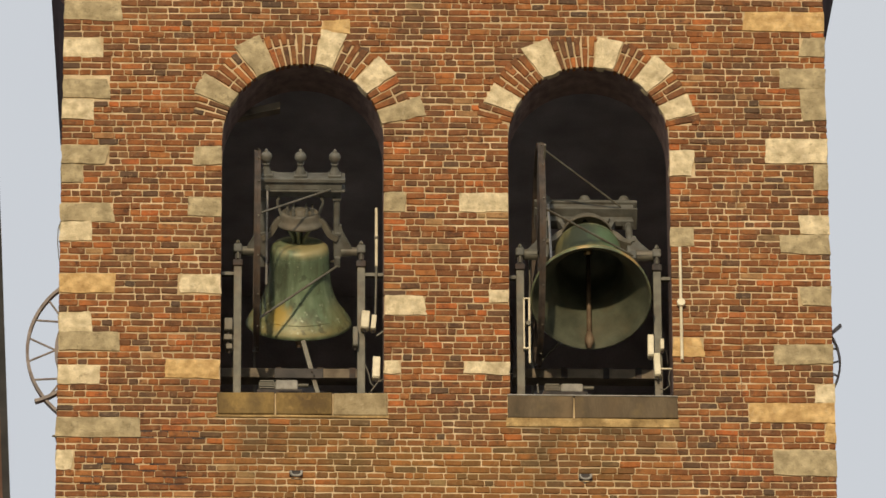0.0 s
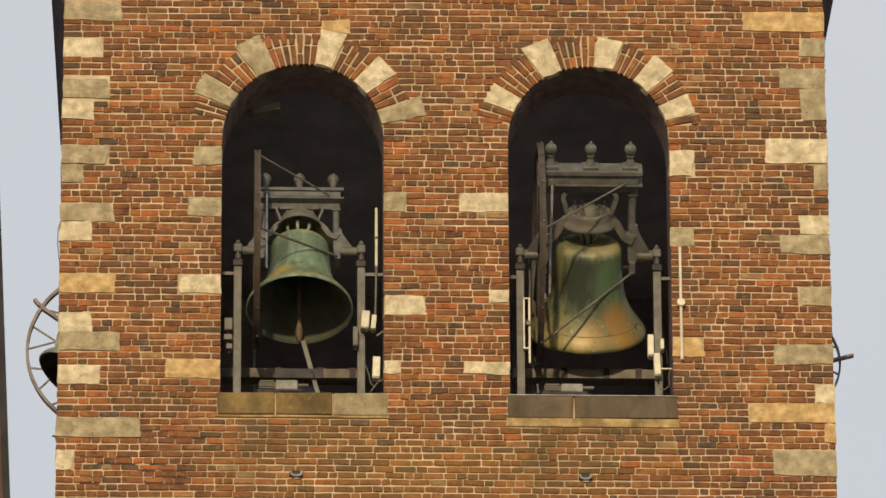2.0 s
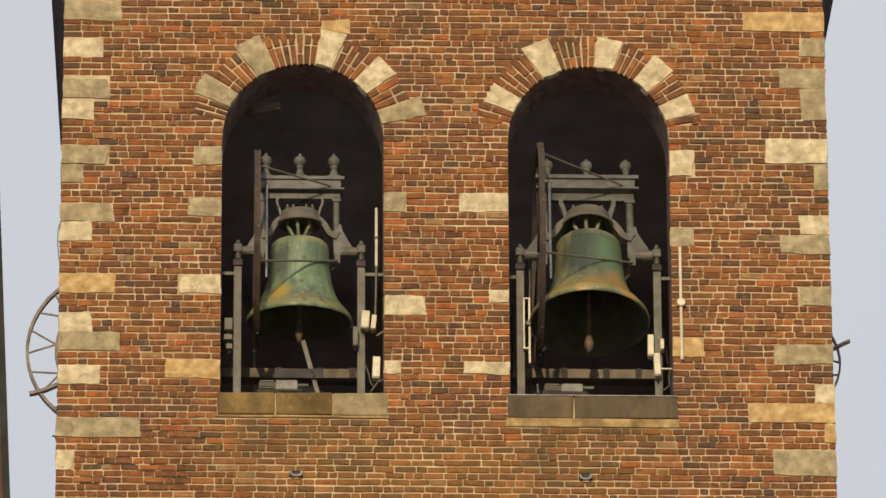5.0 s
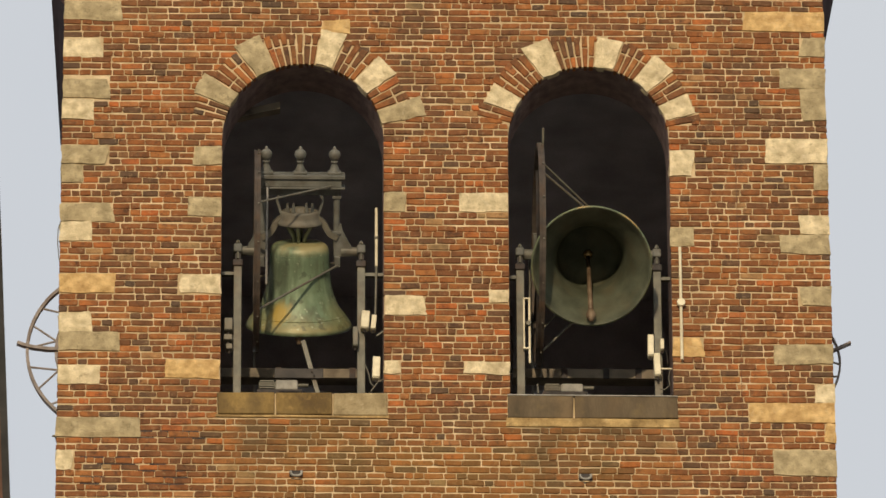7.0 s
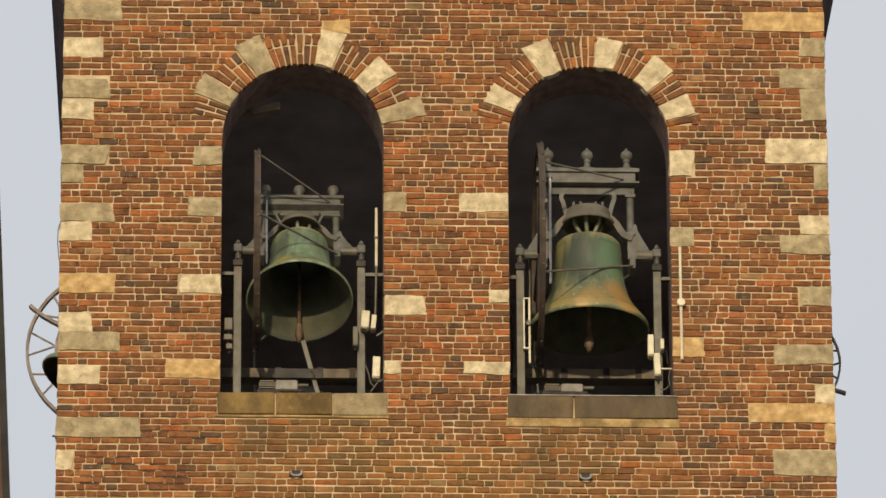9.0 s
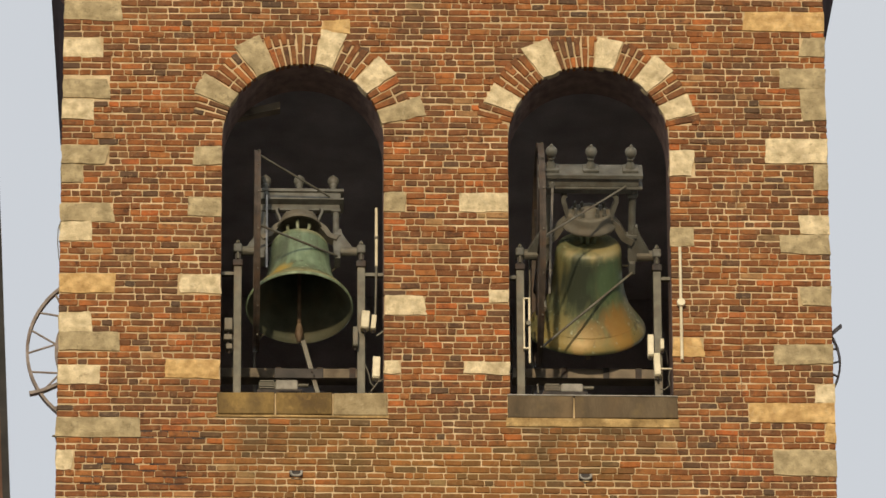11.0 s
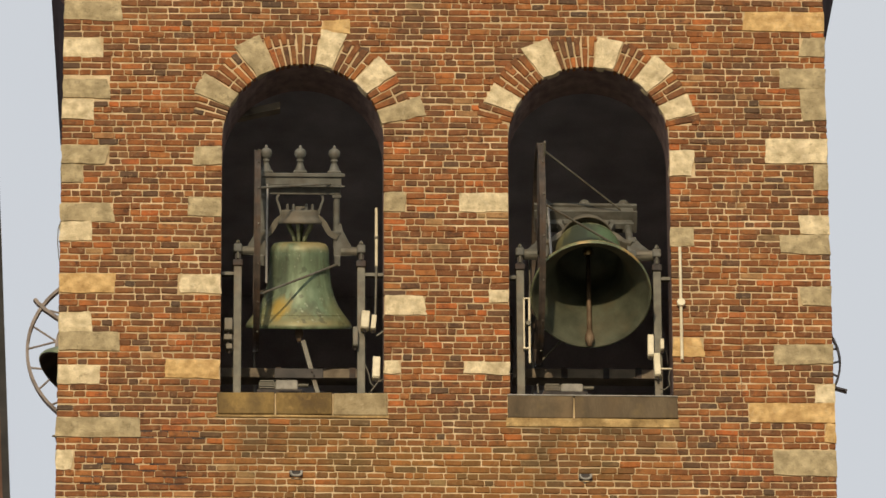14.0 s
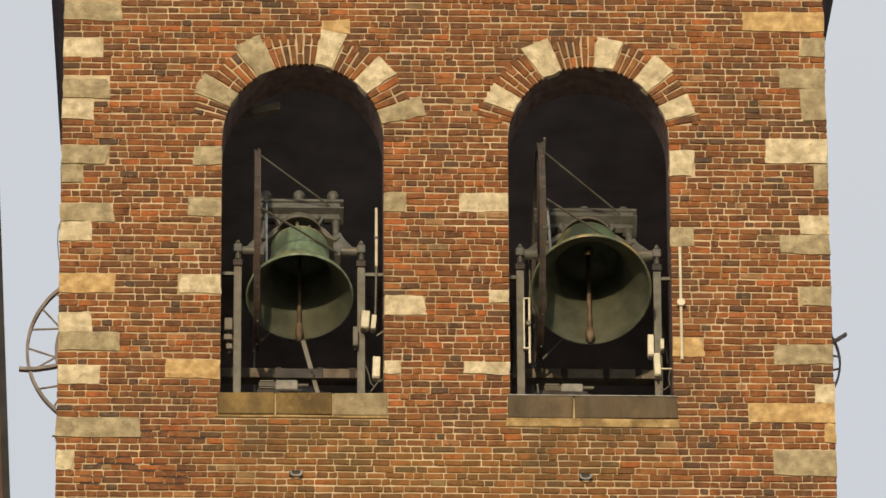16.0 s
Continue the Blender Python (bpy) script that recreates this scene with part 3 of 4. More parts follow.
def ring_piece(op, a0, a1, r0, r1, proud, hewn=False):
    """A wedge of the arch between two angles from the crown, r0 to r1 beyond the opening."""
    cx, rad = (op["x0"] + op["x1"]) / 2, (op["x1"] - op["x0"]) / 2
    k = op["rise"] / rad

    def at(a, r):
        a = radians(a)
        return (cx + (rad + r) * math.sin(a), op["cz"] + (rad * k + r) * math.cos(a))
    bm = bmesh.new()
    poly = [at(a0, r0), at(a0, r1), at(a1, r1), at(a1, r0)]
    poly = [(u + random.uniform(-0.006, 0.006), w + random.uniform(-0.006, 0.006)) for u, w in poly]
    ring_polys.append(poly)
    prism(bm, poly, -proud, 0.08)
    if hewn:
        return roughen(bm, 0.018, 0.011, a0)
    bmesh.ops.bevel(bm, geom=bm.edges[:], offset=0.007, segments=1, affect="EDGES")
    return bm


ring_depth = 0.40
for op, stones in zip(OPENINGS, ARCH_STONES):
    spans = sorted((a - w, a + w) for a, w, _, _ in stones)
    for a, w, dep, k in stones:
        mat, label = STONE_KIND[k]
        part("arch_stone", ring_piece(op, a - w + 0.3, a + w - 0.3, 0.002, dep, random.uniform(0.03, 0.036), True), mat, wall_south, label)
    edges = [-77] + [e for s in spans for e in s] + [79]
    for a0, a1 in zip(edges[::2], edges[1::2]):
        if a1 - a0 < 2.5:
            continue
        count = max(1, round((a1 - a0) / 4.3))
        step = (a1 - a0) / count
        for i in range(count):
            s, e = a0 + i * step + 0.58, a0 + (i + 1) * step - 0.58
            cut = random.choice((0.135, 0.25, 0.25, 0.135))
            top = ring_depth + random.uniform(-0.03, 0.02)
            for r0, r1 in ((-0.004, cut - 0.010), (cut + 0.010, top)):
                part("arch_brick", ring_piece(op, s, e, r0, r1, random.uniform(0.018, 0.026)), M_BRICK_PIECE, wall_south)

# sills
for op, cuts, label, mat, bed in ((OPENINGS[0], (0.34, 0.675), "weathered brown stone sill in three blocks", M_SILL, 0.028), (OPENINGS[1], (0.39,), "dark stone sill in two long blocks with a lead edge", M_SILL_DARK, 0.105)):
    sill = empty("window_sill", Matrix.Identity(4), label, "sill", kind="structure")
    a, b = op["x0"] - 0.04, op["x1"] + 0.05
    z1, z0 = op["sill"], op["sill"] - 0.285
    ends = [0, *cuts, 1]
    for c, d in zip(ends, ends[1:]):
        part("sill_block", block(a + (b - a) * c + 0.008, a + (b - a) * d - 0.008, -0.034, 0.5, z0 + 0.01, z1, bevel=0.012, jitter=0.006), M_SILL_PALE if c > 0.6 else mat, sill)
    if len(cuts) == 1:
        part("lead_edge", block(a + 0.004, b - 0.004, -0.042, 0.1, z1 - 0.004, z1 + 0.010, bevel=0.003), M_LEAD, sill, "pale grey lead edge")
    part("mortar_bed", roughen(block(a - 0.01, b + 0.01, -0.028, 0.05, z0 + 0.006 - bed, z0 + 0.006), 0.011, 0.006, bed), M_BED, sill, "crumbling ochre mortar bed")
    blocked.append((a - 0.01, b + 0.01, z0 + 0.004 - bed, z1))

# ---- bells ----
PIVOT_Y = 0.3
BELL_PROFILE = [(0.978, 0.0), (1.0, 0.012), (0.985, 0.05), (0.93, 0.10), (0.845, 0.165), (0.735, 0.26), (0.66, 0.37), (0.605, 0.50), (0.575, 0.64), (0.556, 0.80),
                (0.55, 0.90), (0.53, 0.945), (0.47, 0.98), (0.36, 0.995), (0.0, 1.0)]


def swinging_bell(x, z, rad, crown, lip, k, mat, label, wheel_r, beam_u, tie):
    """A bell on its iron headstock, with wheel and braces; its origin is the pivot, z runs up the bell, k scales the headstock."""
    bell = empty("bell", pose(x, PIVOT_Y, z), label, "bell", "swinging church bells")
    high = crown - lip
    bm = bmesh.new()
    outer = [(r * rad, lip + h * high) for r, h in BELL_PROFILE]
    inner = [(r * rad * 0.945 if i else r * rad * 0.98, lip + 0.004 + h * (high - 0.07)) for i, (r, h) in enumerate(BELL_PROFILE[:-1]) if i != 1] + [(0.0, crown - 0.07)]
    lathe(bm, outer, 64)
    body = part("bell_body", bm, mat, bell, smooth=True)
    part("bell_inside", lathe(bmesh.new(), inner[::-1] + outer[:1], 64), M_BELL_INSIDE, body, "dull green inner face of the bell", smooth=True)
    for h, t in ((0.155, 0.005), (0.875, 0.0025)):
        r = float(np.interp(h, [q for _, q in BELL_PROFILE], [p for p, _ in BELL_PROFILE])) * rad
        part("moulding", lathe(bmesh.new(), [(r - 0.01, lip + h * high - t), (r + t, lip + h * high - t * 0.5), (r + t, lip + h * high + t * 0.5), (r - 0.012, lip + h * high + t), (r - 0.02, lip + h * high), (r - 0.01, lip + h * high - t)], 64), mat, body)

    # crown loops that hang the bell
    for i in range(6):
        a = math.pi * i / 3 + 0.35
        c, s = math.cos(a) * k, math.sin(a) * k
        part("crown_loop", pipe(bmesh.new(), [(0.075 * c, 0.075 * s, crown - 0.01), (0.08 * c, 0.08 * s, crown + 0.05 * k), (0.10 * c, 0.10 * s, crown + 0.10 * k), (0.135 * c, 0.135 * s, crown + 0.15 * k), (0.165 * c, 0.165 * s, crown + 0.20 * k), (0.17 * c, 0.17 * s, crown + 0.29 * k)], 0.024 * k), M_CROWN, bell, "green tarnished crown loop", smooth=True)
    # headstock
    def plate(name, poly, y0, y1, label=""):
        return part(name, prism(bmesh.new(), [(u * k, w * k) for u, w in poly], y0 * k, y1 * k), M_IRON, bell, label)
    b = beam_u / k
    lean = 0.035
    bm = bmesh.new()
    for x0, z0, z1, y in ((0.59, 0.0, 0.05, 0.15), (0.545, -0.11, 0.0, 0.12), (0.59, -0.135, -0.11, 0.14), (0.535, -0.235, -0.135, 0.035)):
        box(bm, -x0 * k, x0 * k, lean - y * k, lean + y * k, (b + z0 + 0.0008) * k, (b + z1) * k, bevel=0.006)
    part("crossbeam", bm, M_IRON, bell)
    for u in (-0.45, 0.0, 0.45):
        at = (u * k, lean, (b + 0.05) * k)
        bm = box(bmesh.new(), (u - 0.09) * k, (u + 0.09) * k, lean - 0.09 * k, lean + 0.09 * k, (b + 0.05) * k, (b + 0.085) * k, bevel=0.006)
        prof = [(0.075, 0.03), (0.06, 0.07), (0.04, 0.12), (0.034, 0.15), (0.05, 0.16), (0.05, 0.175), (0.032, 0.185), (0.055, 0.20), (0.074, 0.235), (0.078, 0.265), (0.07, 0.30), (0.045, 0.325), (0.02, 0.335), (0.022, 0.36), (0.004, 0.375)]
        part("finial", lathe(bm, [(r * 0.88, h * 0.85) for r, h in prof], 20, at=at), M_IRON, bell, "turned iron ball finial", smooth=True)
    for side in (-1, 1):
        bm = rod(bmesh.new(), (side * 0.485 * k, 0, 0.05 * k), (side * 0.485 * k, lean, (b - 0.20) * k), 0.042 * k, 12)
        box(bm, side * 0.485 * k - 0.06 * k, side * 0.485 * k + 0.06 * k, lean - 0.06 * k, lean + 0.06 * k, (b - 0.275) * k, (b - 0.236) * k, bevel=0.005)
        part("column", bm, M_IRON, bell)
        upper = [(0.275, b - 0.235), (0.30, b - 0.265), (0.302, b - 0.31), (0.285, b - 0.355), (0.262, 0.56), (0.245, 0.49), (0.255, 0.44)]
        part("scroll_brace", strap(bmesh.new(), [(side * u * k, w * k) for u, w in upper], 0.05 if k > 0.9 else 0.026, -0.05 * k, 0.05 * k), M_IRON, bell)
        lower = [(0.225, 0.455), (0.275, 0.42), (0.325, 0.365), (0.36, 0.30), (0.395, 0.245), (0.44, 0.215), (0.50, 0.19)]
        part("yoke_arm", strap(bmesh.new(), [(side * u * k, w * k) for u, w in lower], 0.075 * k, -0.07 * k, 0.07 * k), M_YOKE, bell)
        cheek = [(0.45, 0.20), (0.525, 0.375), (0.55, 0.37), (0.565, 0.29), (0.615, 0.19), (0.68, 0.08), (0.71, 0.0), (0.70, -0.05), (0.45, -0.06)]
        plate("cheek_plate", [(side * u, w) for u, w in cheek], -0.04, 0.04)
        part("column_foot", block(side * 0.485 * k - 0.058 * k, side * 0.485 * k + 0.058 * k, -0.058 * k, 0.058 * k, 0.235 * k, 0.275 * k, bevel=0.005), M_IRON, bell)
        part("trunnion", bar((side * 0.55 * k, 0, 0), (side * 0.80 * k, 0, 0), 0.062 * k, 16), M_STEEL, bell, smooth=False)
        part("lug", block(side * 0.5 * k - 0.035, side * 0.5 * k + 0.035, -0.1 * k, 0.1 * k, -0.2 * k, -0.05 * k, bevel=0.012), M_IRON, bell)
    drum = [(0.0, 0.455), (0.21, 0.455), (0.245, 0.43), (0.262, 0.37), (0.275, 0.362), (0.283, 0.372), (0.28, 0.395), (0.252, 0.42), (0.238, 0.46), (0.236, 0.505), (0.226, 0.525), (0.195, 0.528), (0.182, 0.505), (0.10, 0.50), (0.088, 0.555), (0.06, 0.572), (0.0, 0.575)]
    part("yoke_drum", lathe(bmesh.new(), [(r * 1.08 * k, (0.36 + (w - 0.36) * 1.1) * k) for r, w in drum], 40), M_YOKE, bell, "round cast-iron yoke with a rusty skin", smooth=True)
    for u in (-0.165, -0.085, 0.085, 0.165):
        for y in (-0.09, 0.09):
            part("bolt", rod(bar((u * k, y * k, 0.5 * k), (u * k, y * k, 0.625 * k), 0.018 * k, 8), (u * k, y * k, 0.52 * k), (u * k, y * k, 0.56 * k), 0.03 * k, 6), M_IRON, bell)
    # rope wheel, seen edge on, with braces to the far end of the beam
    wx = -0.565 * k
    wheel = part("rope_wheel", lathe(bmesh.new(), [(wheel_r - 0.06, -0.032), (wheel_r, -0.036), (wheel_r - 0.014, 0.0), (wheel_r, 0.036), (wheel_r - 0.06, 0.032), (wheel_r - 0.06, -0.032)], 72), M_WHEEL, bell, "dark iron rope wheel", smooth=False)
    wheel.matrix_local = pose(wx, 0, 0, 0, 90, 0)
    for i in range(4):
        a = math.pi / 4 * i
        c, s = math.cos(a) * (wheel_r - 0.04), math.sin(a) * (wheel_r - 0.04)
        part("spoke", bar((c, s, 0), (-c, -s, 0), 0.018, 8), M_DARK_IRON_SHADE, wheel)
    for i in range(16):
        a = math.pi / 8 * (i + 0.3)
        part("stud", bar(((wheel_r - 0.002) * math.cos(a), (wheel_r - 0.002) * math.sin(a), 0.012), ((wheel_r + 0.014) * math.cos(a), (wheel_r + 0.014) * math.sin(a), 0.012), 0.010, 6), M_STEEL, wheel)
    for y in (-1, 1):
        part("brace_rod", bar((wx, y * tie[0] * wheel_r, tie[1] * wheel_r), (0.40 * k, y * 0.1 * k, (b - 0.09) * k), 0.012, 8), M_STEEL, bell)
        part("brace_rod", bar((wx, y * tie[2] * wheel_r, tie[3] * wheel_r), (0.5 * k, y * 0.1 * k, -0.17 * k), 0.014, 8), M_STEEL, bell)
    if rad > 0.65:
        part("wheel_lug", block(wx + 0.02, wx + 0.045, -wheel_r - 0.17, -wheel_r + 0.02, -0.02, 0.02), M_STEEL, bell, "projecting steel lug")
    part("strap_bar", block(-0.447 * k, -0.42 * k, -0.14 * k, -0.125 * k, -0.42 * k, (b - 0.06) * k), M_WORN, bell, "bright flat steel strap")
    part("strap_pin", bar((-0.435 * k, -0.145 * k, (b - 0.07) * k), (-0.435 * k, -0.05 * k, (b - 0.07) * k), 0.028 * k, 10), M_IRON, bell)
    # clapper
    reach = high + 0.035
    bm = rod(bmesh.new(), (0, 0, 0), (0, 0, -reach), 0.022 * k, 12, 0.03 * k)
    lathe(bm, [(0.025, 0.12), (0.034, 0.09), (0.05 * k, 0.04), (0.056 * k, 0.0), (0.05 * k, -0.04), (0.03, -0.06), (0.026, -0.10), (0.0, -0.105)], 18, at=(0, 0, -reach))
    hang = part("clapper", bm, M_CLAPPER, bell, "rusty iron clapper", smooth=True)
    hang.matrix_local = pose(0, 0, crown - 0.10)
    part("clapper_eye", lathe(bmesh.new(), [(0.0, -0.055), (0.04, -0.04), (0.055, 0.0), (0.04, 0.04), (0.0, 0.055)], 16), M_BRASS, hang, "worn brass clapper joint", smooth=True)
    return bell, hang


BELL_A = swinging_bell(-1.622, 47.91, 0.608, 0.109, -0.877, 0.86, M_BRONZE_A, "green patinated bronze bell swinging on an iron headstock", 1.152, 0.845, (0.74, 0.62, 0.86, -0.43))
BELL_B = swinging_bell(1.66, 47.892, 0.685, 0.173, -0.947, 1.0, M_BRONZE_B, "large bronze bell with ochre stains on an iron headstock", 1.28, 1.0, (0.80, 0.54, 0.81, -0.54))


def side_bell(x, z, rad, out, wheel_y, bell_y, bell_r, lip, label):
    """A bell that swings through a side opening, in front of its wheel. The origin is the pivot in the wheel's plane."""
    bell = empty("bell", pose(x, wheel_y, z), label, "bell", "swinging church bells")
    rim = 0.035 if rad > 0.9 else 0.024
    wheel = part("rope_wheel", lathe(bmesh.new(), [(rad - rim, -rim), (rad, -rim * 1.15), (rad - rim * 0.35, 0.0), (rad, rim * 1.15), (rad - rim, rim), (rad - rim, -rim)], 80), M_RIM, bell, "spoked iron rope wheel")
    wheel.matrix_local = pose(0, 0, 0, 90, 0, 0)
    for i in range(12):
        for lean in (-0.146, 0.146):
            a = radians(172.5 - 30 * i)
            part("spoke", bar((0.68 * rad * math.cos(a), 0.68 * rad * math.sin(a), 0), ((rad - 0.02) * math.cos(a + lean), (rad - 0.02) * math.sin(a + lean), 0), 0.013, 8), M_RIM, wheel)
    part("hub_ring", lathe(bmesh.new(), [(0.63 * rad, -0.03), (0.69 * rad, -0.03), (0.69 * rad, 0.03), (0.63 * rad, 0.03), (0.63 * rad, -0.03)], 40), M_RIM, wheel)
    for i in range(4):
        a = math.pi / 4 * i
        c, q = 0.65 * rad * math.cos(a), 0.65 * rad * math.sin(a)
        part("inner_spoke", bar((c, q, 0), (-c, -q, 0), 0.02, 8), M_RIM, wheel)
    tip = rad + (0.10 if rad > 0.9 else 0.15)
    horn = [(out * tip, 0.03), (out * (rad + 0.03), 0.005), (out * (rad - 0.08), -0.02), (out * (rad - 0.25), -0.035), (out * (rad - 0.55), -0.03)]
    part("lug", strap(bmesh.new(), horn, rim * 1.1, -0.07, 0.0), M_RIM, bell, "projecting iron lug")
    part("axle", bar((0, bell_y - 0.75, 0), (0, 0.2, 0), 0.05, 14), M_RIM, bell)
    crown = 0.12
    bm = bmesh.new()
    lathe(bm, [(r * bell_r, -lip + h * (lip + crown)) for r, h in BELL_PROFILE], 48, at=(0, bell_y, 0))
    body = part("bell_body", bm, M_BRONZE_A, bell, "green bronze bell", smooth=True)
    inner = [(r * bell_r * (0.96 if i == 0 else 0.93), 0.004 - lip + h * (lip + crown - 0.06)) for i, (r, h) in enumerate(BELL_PROFILE)]
    part("bell_inside", lathe(bmesh.new(), inner[::-1] + [(BELL_PROFILE[0][0] * bell_r, -lip)], 48, at=(0, bell_y, 0)), M_BRONZE_DARK, body, "dark inside of the bell", smooth=True)
    part("headstock", block(-0.13, 0.13, bell_y - 0.7, bell_y + 0.65, crown + 0.03, crown + 0.35, bevel=0.03), M_IRON, bell)
    for y in (-0.6, 0.55):
        part("headstock_arm", block(-0.07, 0.07, bell_y + y - 0.04, bell_y + y + 0.04, -0.07, crown + 0.05, bevel=0.01), M_IRON, bell)
    return bell


BELL_W = side_bell(-3.688, 47.903, 1.077, -1, 2.8, -0.6, 0.55, 0.85, "green bell with spoked iron wheel in the west opening")
BELL_E = side_bell(3.994, 47.83, 0.712, 1, 2.8, -0.6, 0.36, 0.36, "bell with spoked iron wheel in the east opening")

# ---- iron frames that carry the bells ----
def post_set(frame_ob, x, z, top, foot, side, wall_x):
    """One upright with bearing, cap, ball and the tie to the wall."""
    part("post", block(x - 0.045, x + 0.045, PIVOT_Y - 0.05, PIVOT_Y + 0.05, foot, top, bevel=0.006), M_STEEL, frame_ob)
    part("post_cap", block(x - 0.058, x + 0.058, PIVOT_Y - 0.07, PIVOT_Y + 0.07, top + 0.001, top + 0.085, bevel=0.014), M_DARK_IRON_SHADE, frame_ob, "black iron bearing foot")
    part("bearing", block(x - 0.05, x + 0.05, PIVOT_Y - 0.09, PIVOT_Y + 0.09, z - 0.055, z + 0.055, bevel=0.02), M_IRON, frame_ob)
    part("bearing_neck", block(x - 0.03, x + 0.03, PIVOT_Y - 0.05, PIVOT_Y + 0.05, top + 0.086, z - 0.056), M_DARK_IRON_SHADE, frame_ob)
    for y in (-0.065, 0.065):
        part("bearing_bolt", rod(bar((x, PIVOT_Y + y, top + 0.086), (x, PIVOT_Y + y, z + 0.10), 0.013, 8), (x, PIVOT_Y + y, z + 0.057), (x, PIVOT_Y + y, z + 0.085), 0.026, 6), M_STEEL, frame_ob)
    part("tie_bar", block(min(x + side * 0.045, wall_x), max(x + side * 0.045, wall_x), PIVOT_Y - 0.03, PIVOT_Y + 0.03, top - 0.10, top - 0.06), M_STEEL, frame_ob)


def bell_frame(op, xa, xb, top, z_pivot, beam_z, label):
    ob = empty("bell_stand", Matrix.Identity(4), label, "bell stand", "bell stands")
    for x, side, wx in ((xa, -1, op["x0"]), (xb, 1, op["x1"])):
        post_set(ob, x, z_pivot, top, op["sill"], side, wx)
    part("crossbeam", block(op["x0"] + 0.005, xb + 0.05, 1.0, 1.2, beam_z - 0.06, beam_z + 0.06, bevel=0.01), M_CONCRETE, ob, "stained pale crossbeam")
    for u in (0.36, 0.62, 0.82):
        x = op["x0"] + (op["x1"] - op["x0"]) * u
        part("beam_strap", block(x - 0.04, x + 0.03, 0.985, 0.999, beam_z - 0.07, beam_z + 0.065), M_DARK_IRON_SHADE, ob)
    return ob


FRAME_A = bell_frame(OPENINGS[0], -2.321, -0.922, 47.685, BELL_A[0].location.z, 46.718, "grey steel bell frame posts in an arched opening")
FRAME_B = bell_frame(OPENINGS[1], 0.881, 2.436, 47.667, BELL_B[0].location.z, 46.743, "grey steel bell frame posts beside the larger bell")


def winch(x0, x1, z0, z1, y, label):
    ob = empty("winch_motor", Matrix.Identity(4), label, "motor", "bell motors")
    mid = x0 + (x1 - x0) * 0.45
    zc, r = (z0 + z1) / 2, (z1 - z0) / 2
    part("motor_body", block(mid, x1, y - r, y + r, z0, z1, bevel=0.02), M_LEAD, ob)
    part("motor_housing", bar((x0 + 0.02, y, zc), (mid, y, zc), r * 0.9, 18), M_STEEL, ob)
    for i in range(4):
        z = z0 + (z1 - z0) * (i + 0.7) / 4.6
        part("fin", block(x0 + 0.03, mid - 0.02, y - r * 1.12, y - r * 0.7, z - 0.008, z + 0.008), M_STEEL, ob)
    part("foot_plate", block(x0, x1 + 0.05, y - r * 1.1, y + r, OPENINGS[0]["sill"] - 0.35, z0), M_DARK_IRON_SHADE, ob)
    part("shaft", bar((x1, y, zc + 0.02), (x1 + 0.12, y, zc + 0.02), 0.022, 10), M_STEEL, ob)
    return ob


winch(-2.091, -1.63, 46.343, 46.472, 0.75, "grey ribbed electric motor on the belfry floor")
winch(1.142, 1.603, 46.353, 46.461, 0.75, "small grey electric motor behind the sill")
stay = empty("stay_bar", Matrix.Identity(4), "slanting flat grey steel bar with a dark plate", "bar")
part("bar", prism(bmesh.new(), [(-1.603, 46.75), (-1.556, 46.772), (-1.378, 46.065), (-1.428, 46.064)], 0.28, 0.31), M_STEEL, stay)
# added dark sheet and bolts: they black out the bar at the crossbeam's height
part("plate", block(-1.90, -1.35, 0.24, 0.262, 46.262, 46.385, bevel=0.006), M_BRONZE_DARK, stay, "blackened flat iron plate")
for x in (-1.475, -1.455):
    part("plate_bolt", bar((x, 0.225, 46.345 if x < -1.46 else 46.295), (x, 0.30, 46.345 if x < -1.46 else 46.295), 0.014, 8), M_DARK_IRON_SHADE, stay)


def control_box(x0, x1, z0, z1, y, mat, label, tilt=0):
    ob = empty("control_box", pose((x0 + x1) / 2, y, (z0 + z1) / 2, 0, tilt, 0), label, "box", "electric boxes")
    w, h = (x1 - x0) / 2, (z1 - z0) / 2
    part("case", block(-w, w, -0.05, 0.05, -h, h, bevel=0.012), mat, ob)
    part("lid", block(-w * 0.9, w * 0.9, -0.062, -0.051, -h * 0.93, h * 0.93, bevel=0.005), mat, ob)
    part("bracket", block(-w * 0.5, w * 0.5, 0.051, 0.09, -h * 0.3, h * 0.3), M_DARK_IRON_SHADE, ob)
    part("cable_gland", bar((0, 0, -h - 0.035), (0, 0, -h + 0.001), 0.014, 8), M_DARK_IRON_SHADE, ob)
    return ob


control_box(-0.925, -0.829, 46.849, 47.073, 0.18, M_WHITE, "cream plastic sensor box on a post", 4)
control_box(-0.812, -0.752, 46.835, 47.02, 0.18, M_WHITE, "small cream switch box beside a rod", 5)
control_box(-1.020, -0.957, 46.619, 46.870, 0.18, M_STEEL, "grey steel switch box on a post", 0)
control_box(-0.797, -0.708, 46.220, 46.492, 0.18, M_WHITE, "upright cream plastic box by the sill", 2)
control_box(-2.470, -2.372, 46.815, 46.975, 0.2, M_STEEL, "grey junction box on a jamb", 0)
control_box(-2.476, -2.374, 46.690, 46.765, 0.2, M_STEEL, "flat grey junction box below another", 0)
control_box(-2.450, -2.374, 46.575, 46.645, 0.2, M_STEEL, "small grey junction box low on a jamb", 0)
control_box(2.310, 2.381, 46.529, 46.802, 0.18, M_WHITE, "tall cream sensor box on a post", 0)
control_box(2.377, 2.453, 46.279, 46.566, 0.18, M_WHITE, "cream plastic box low on a post", -2)
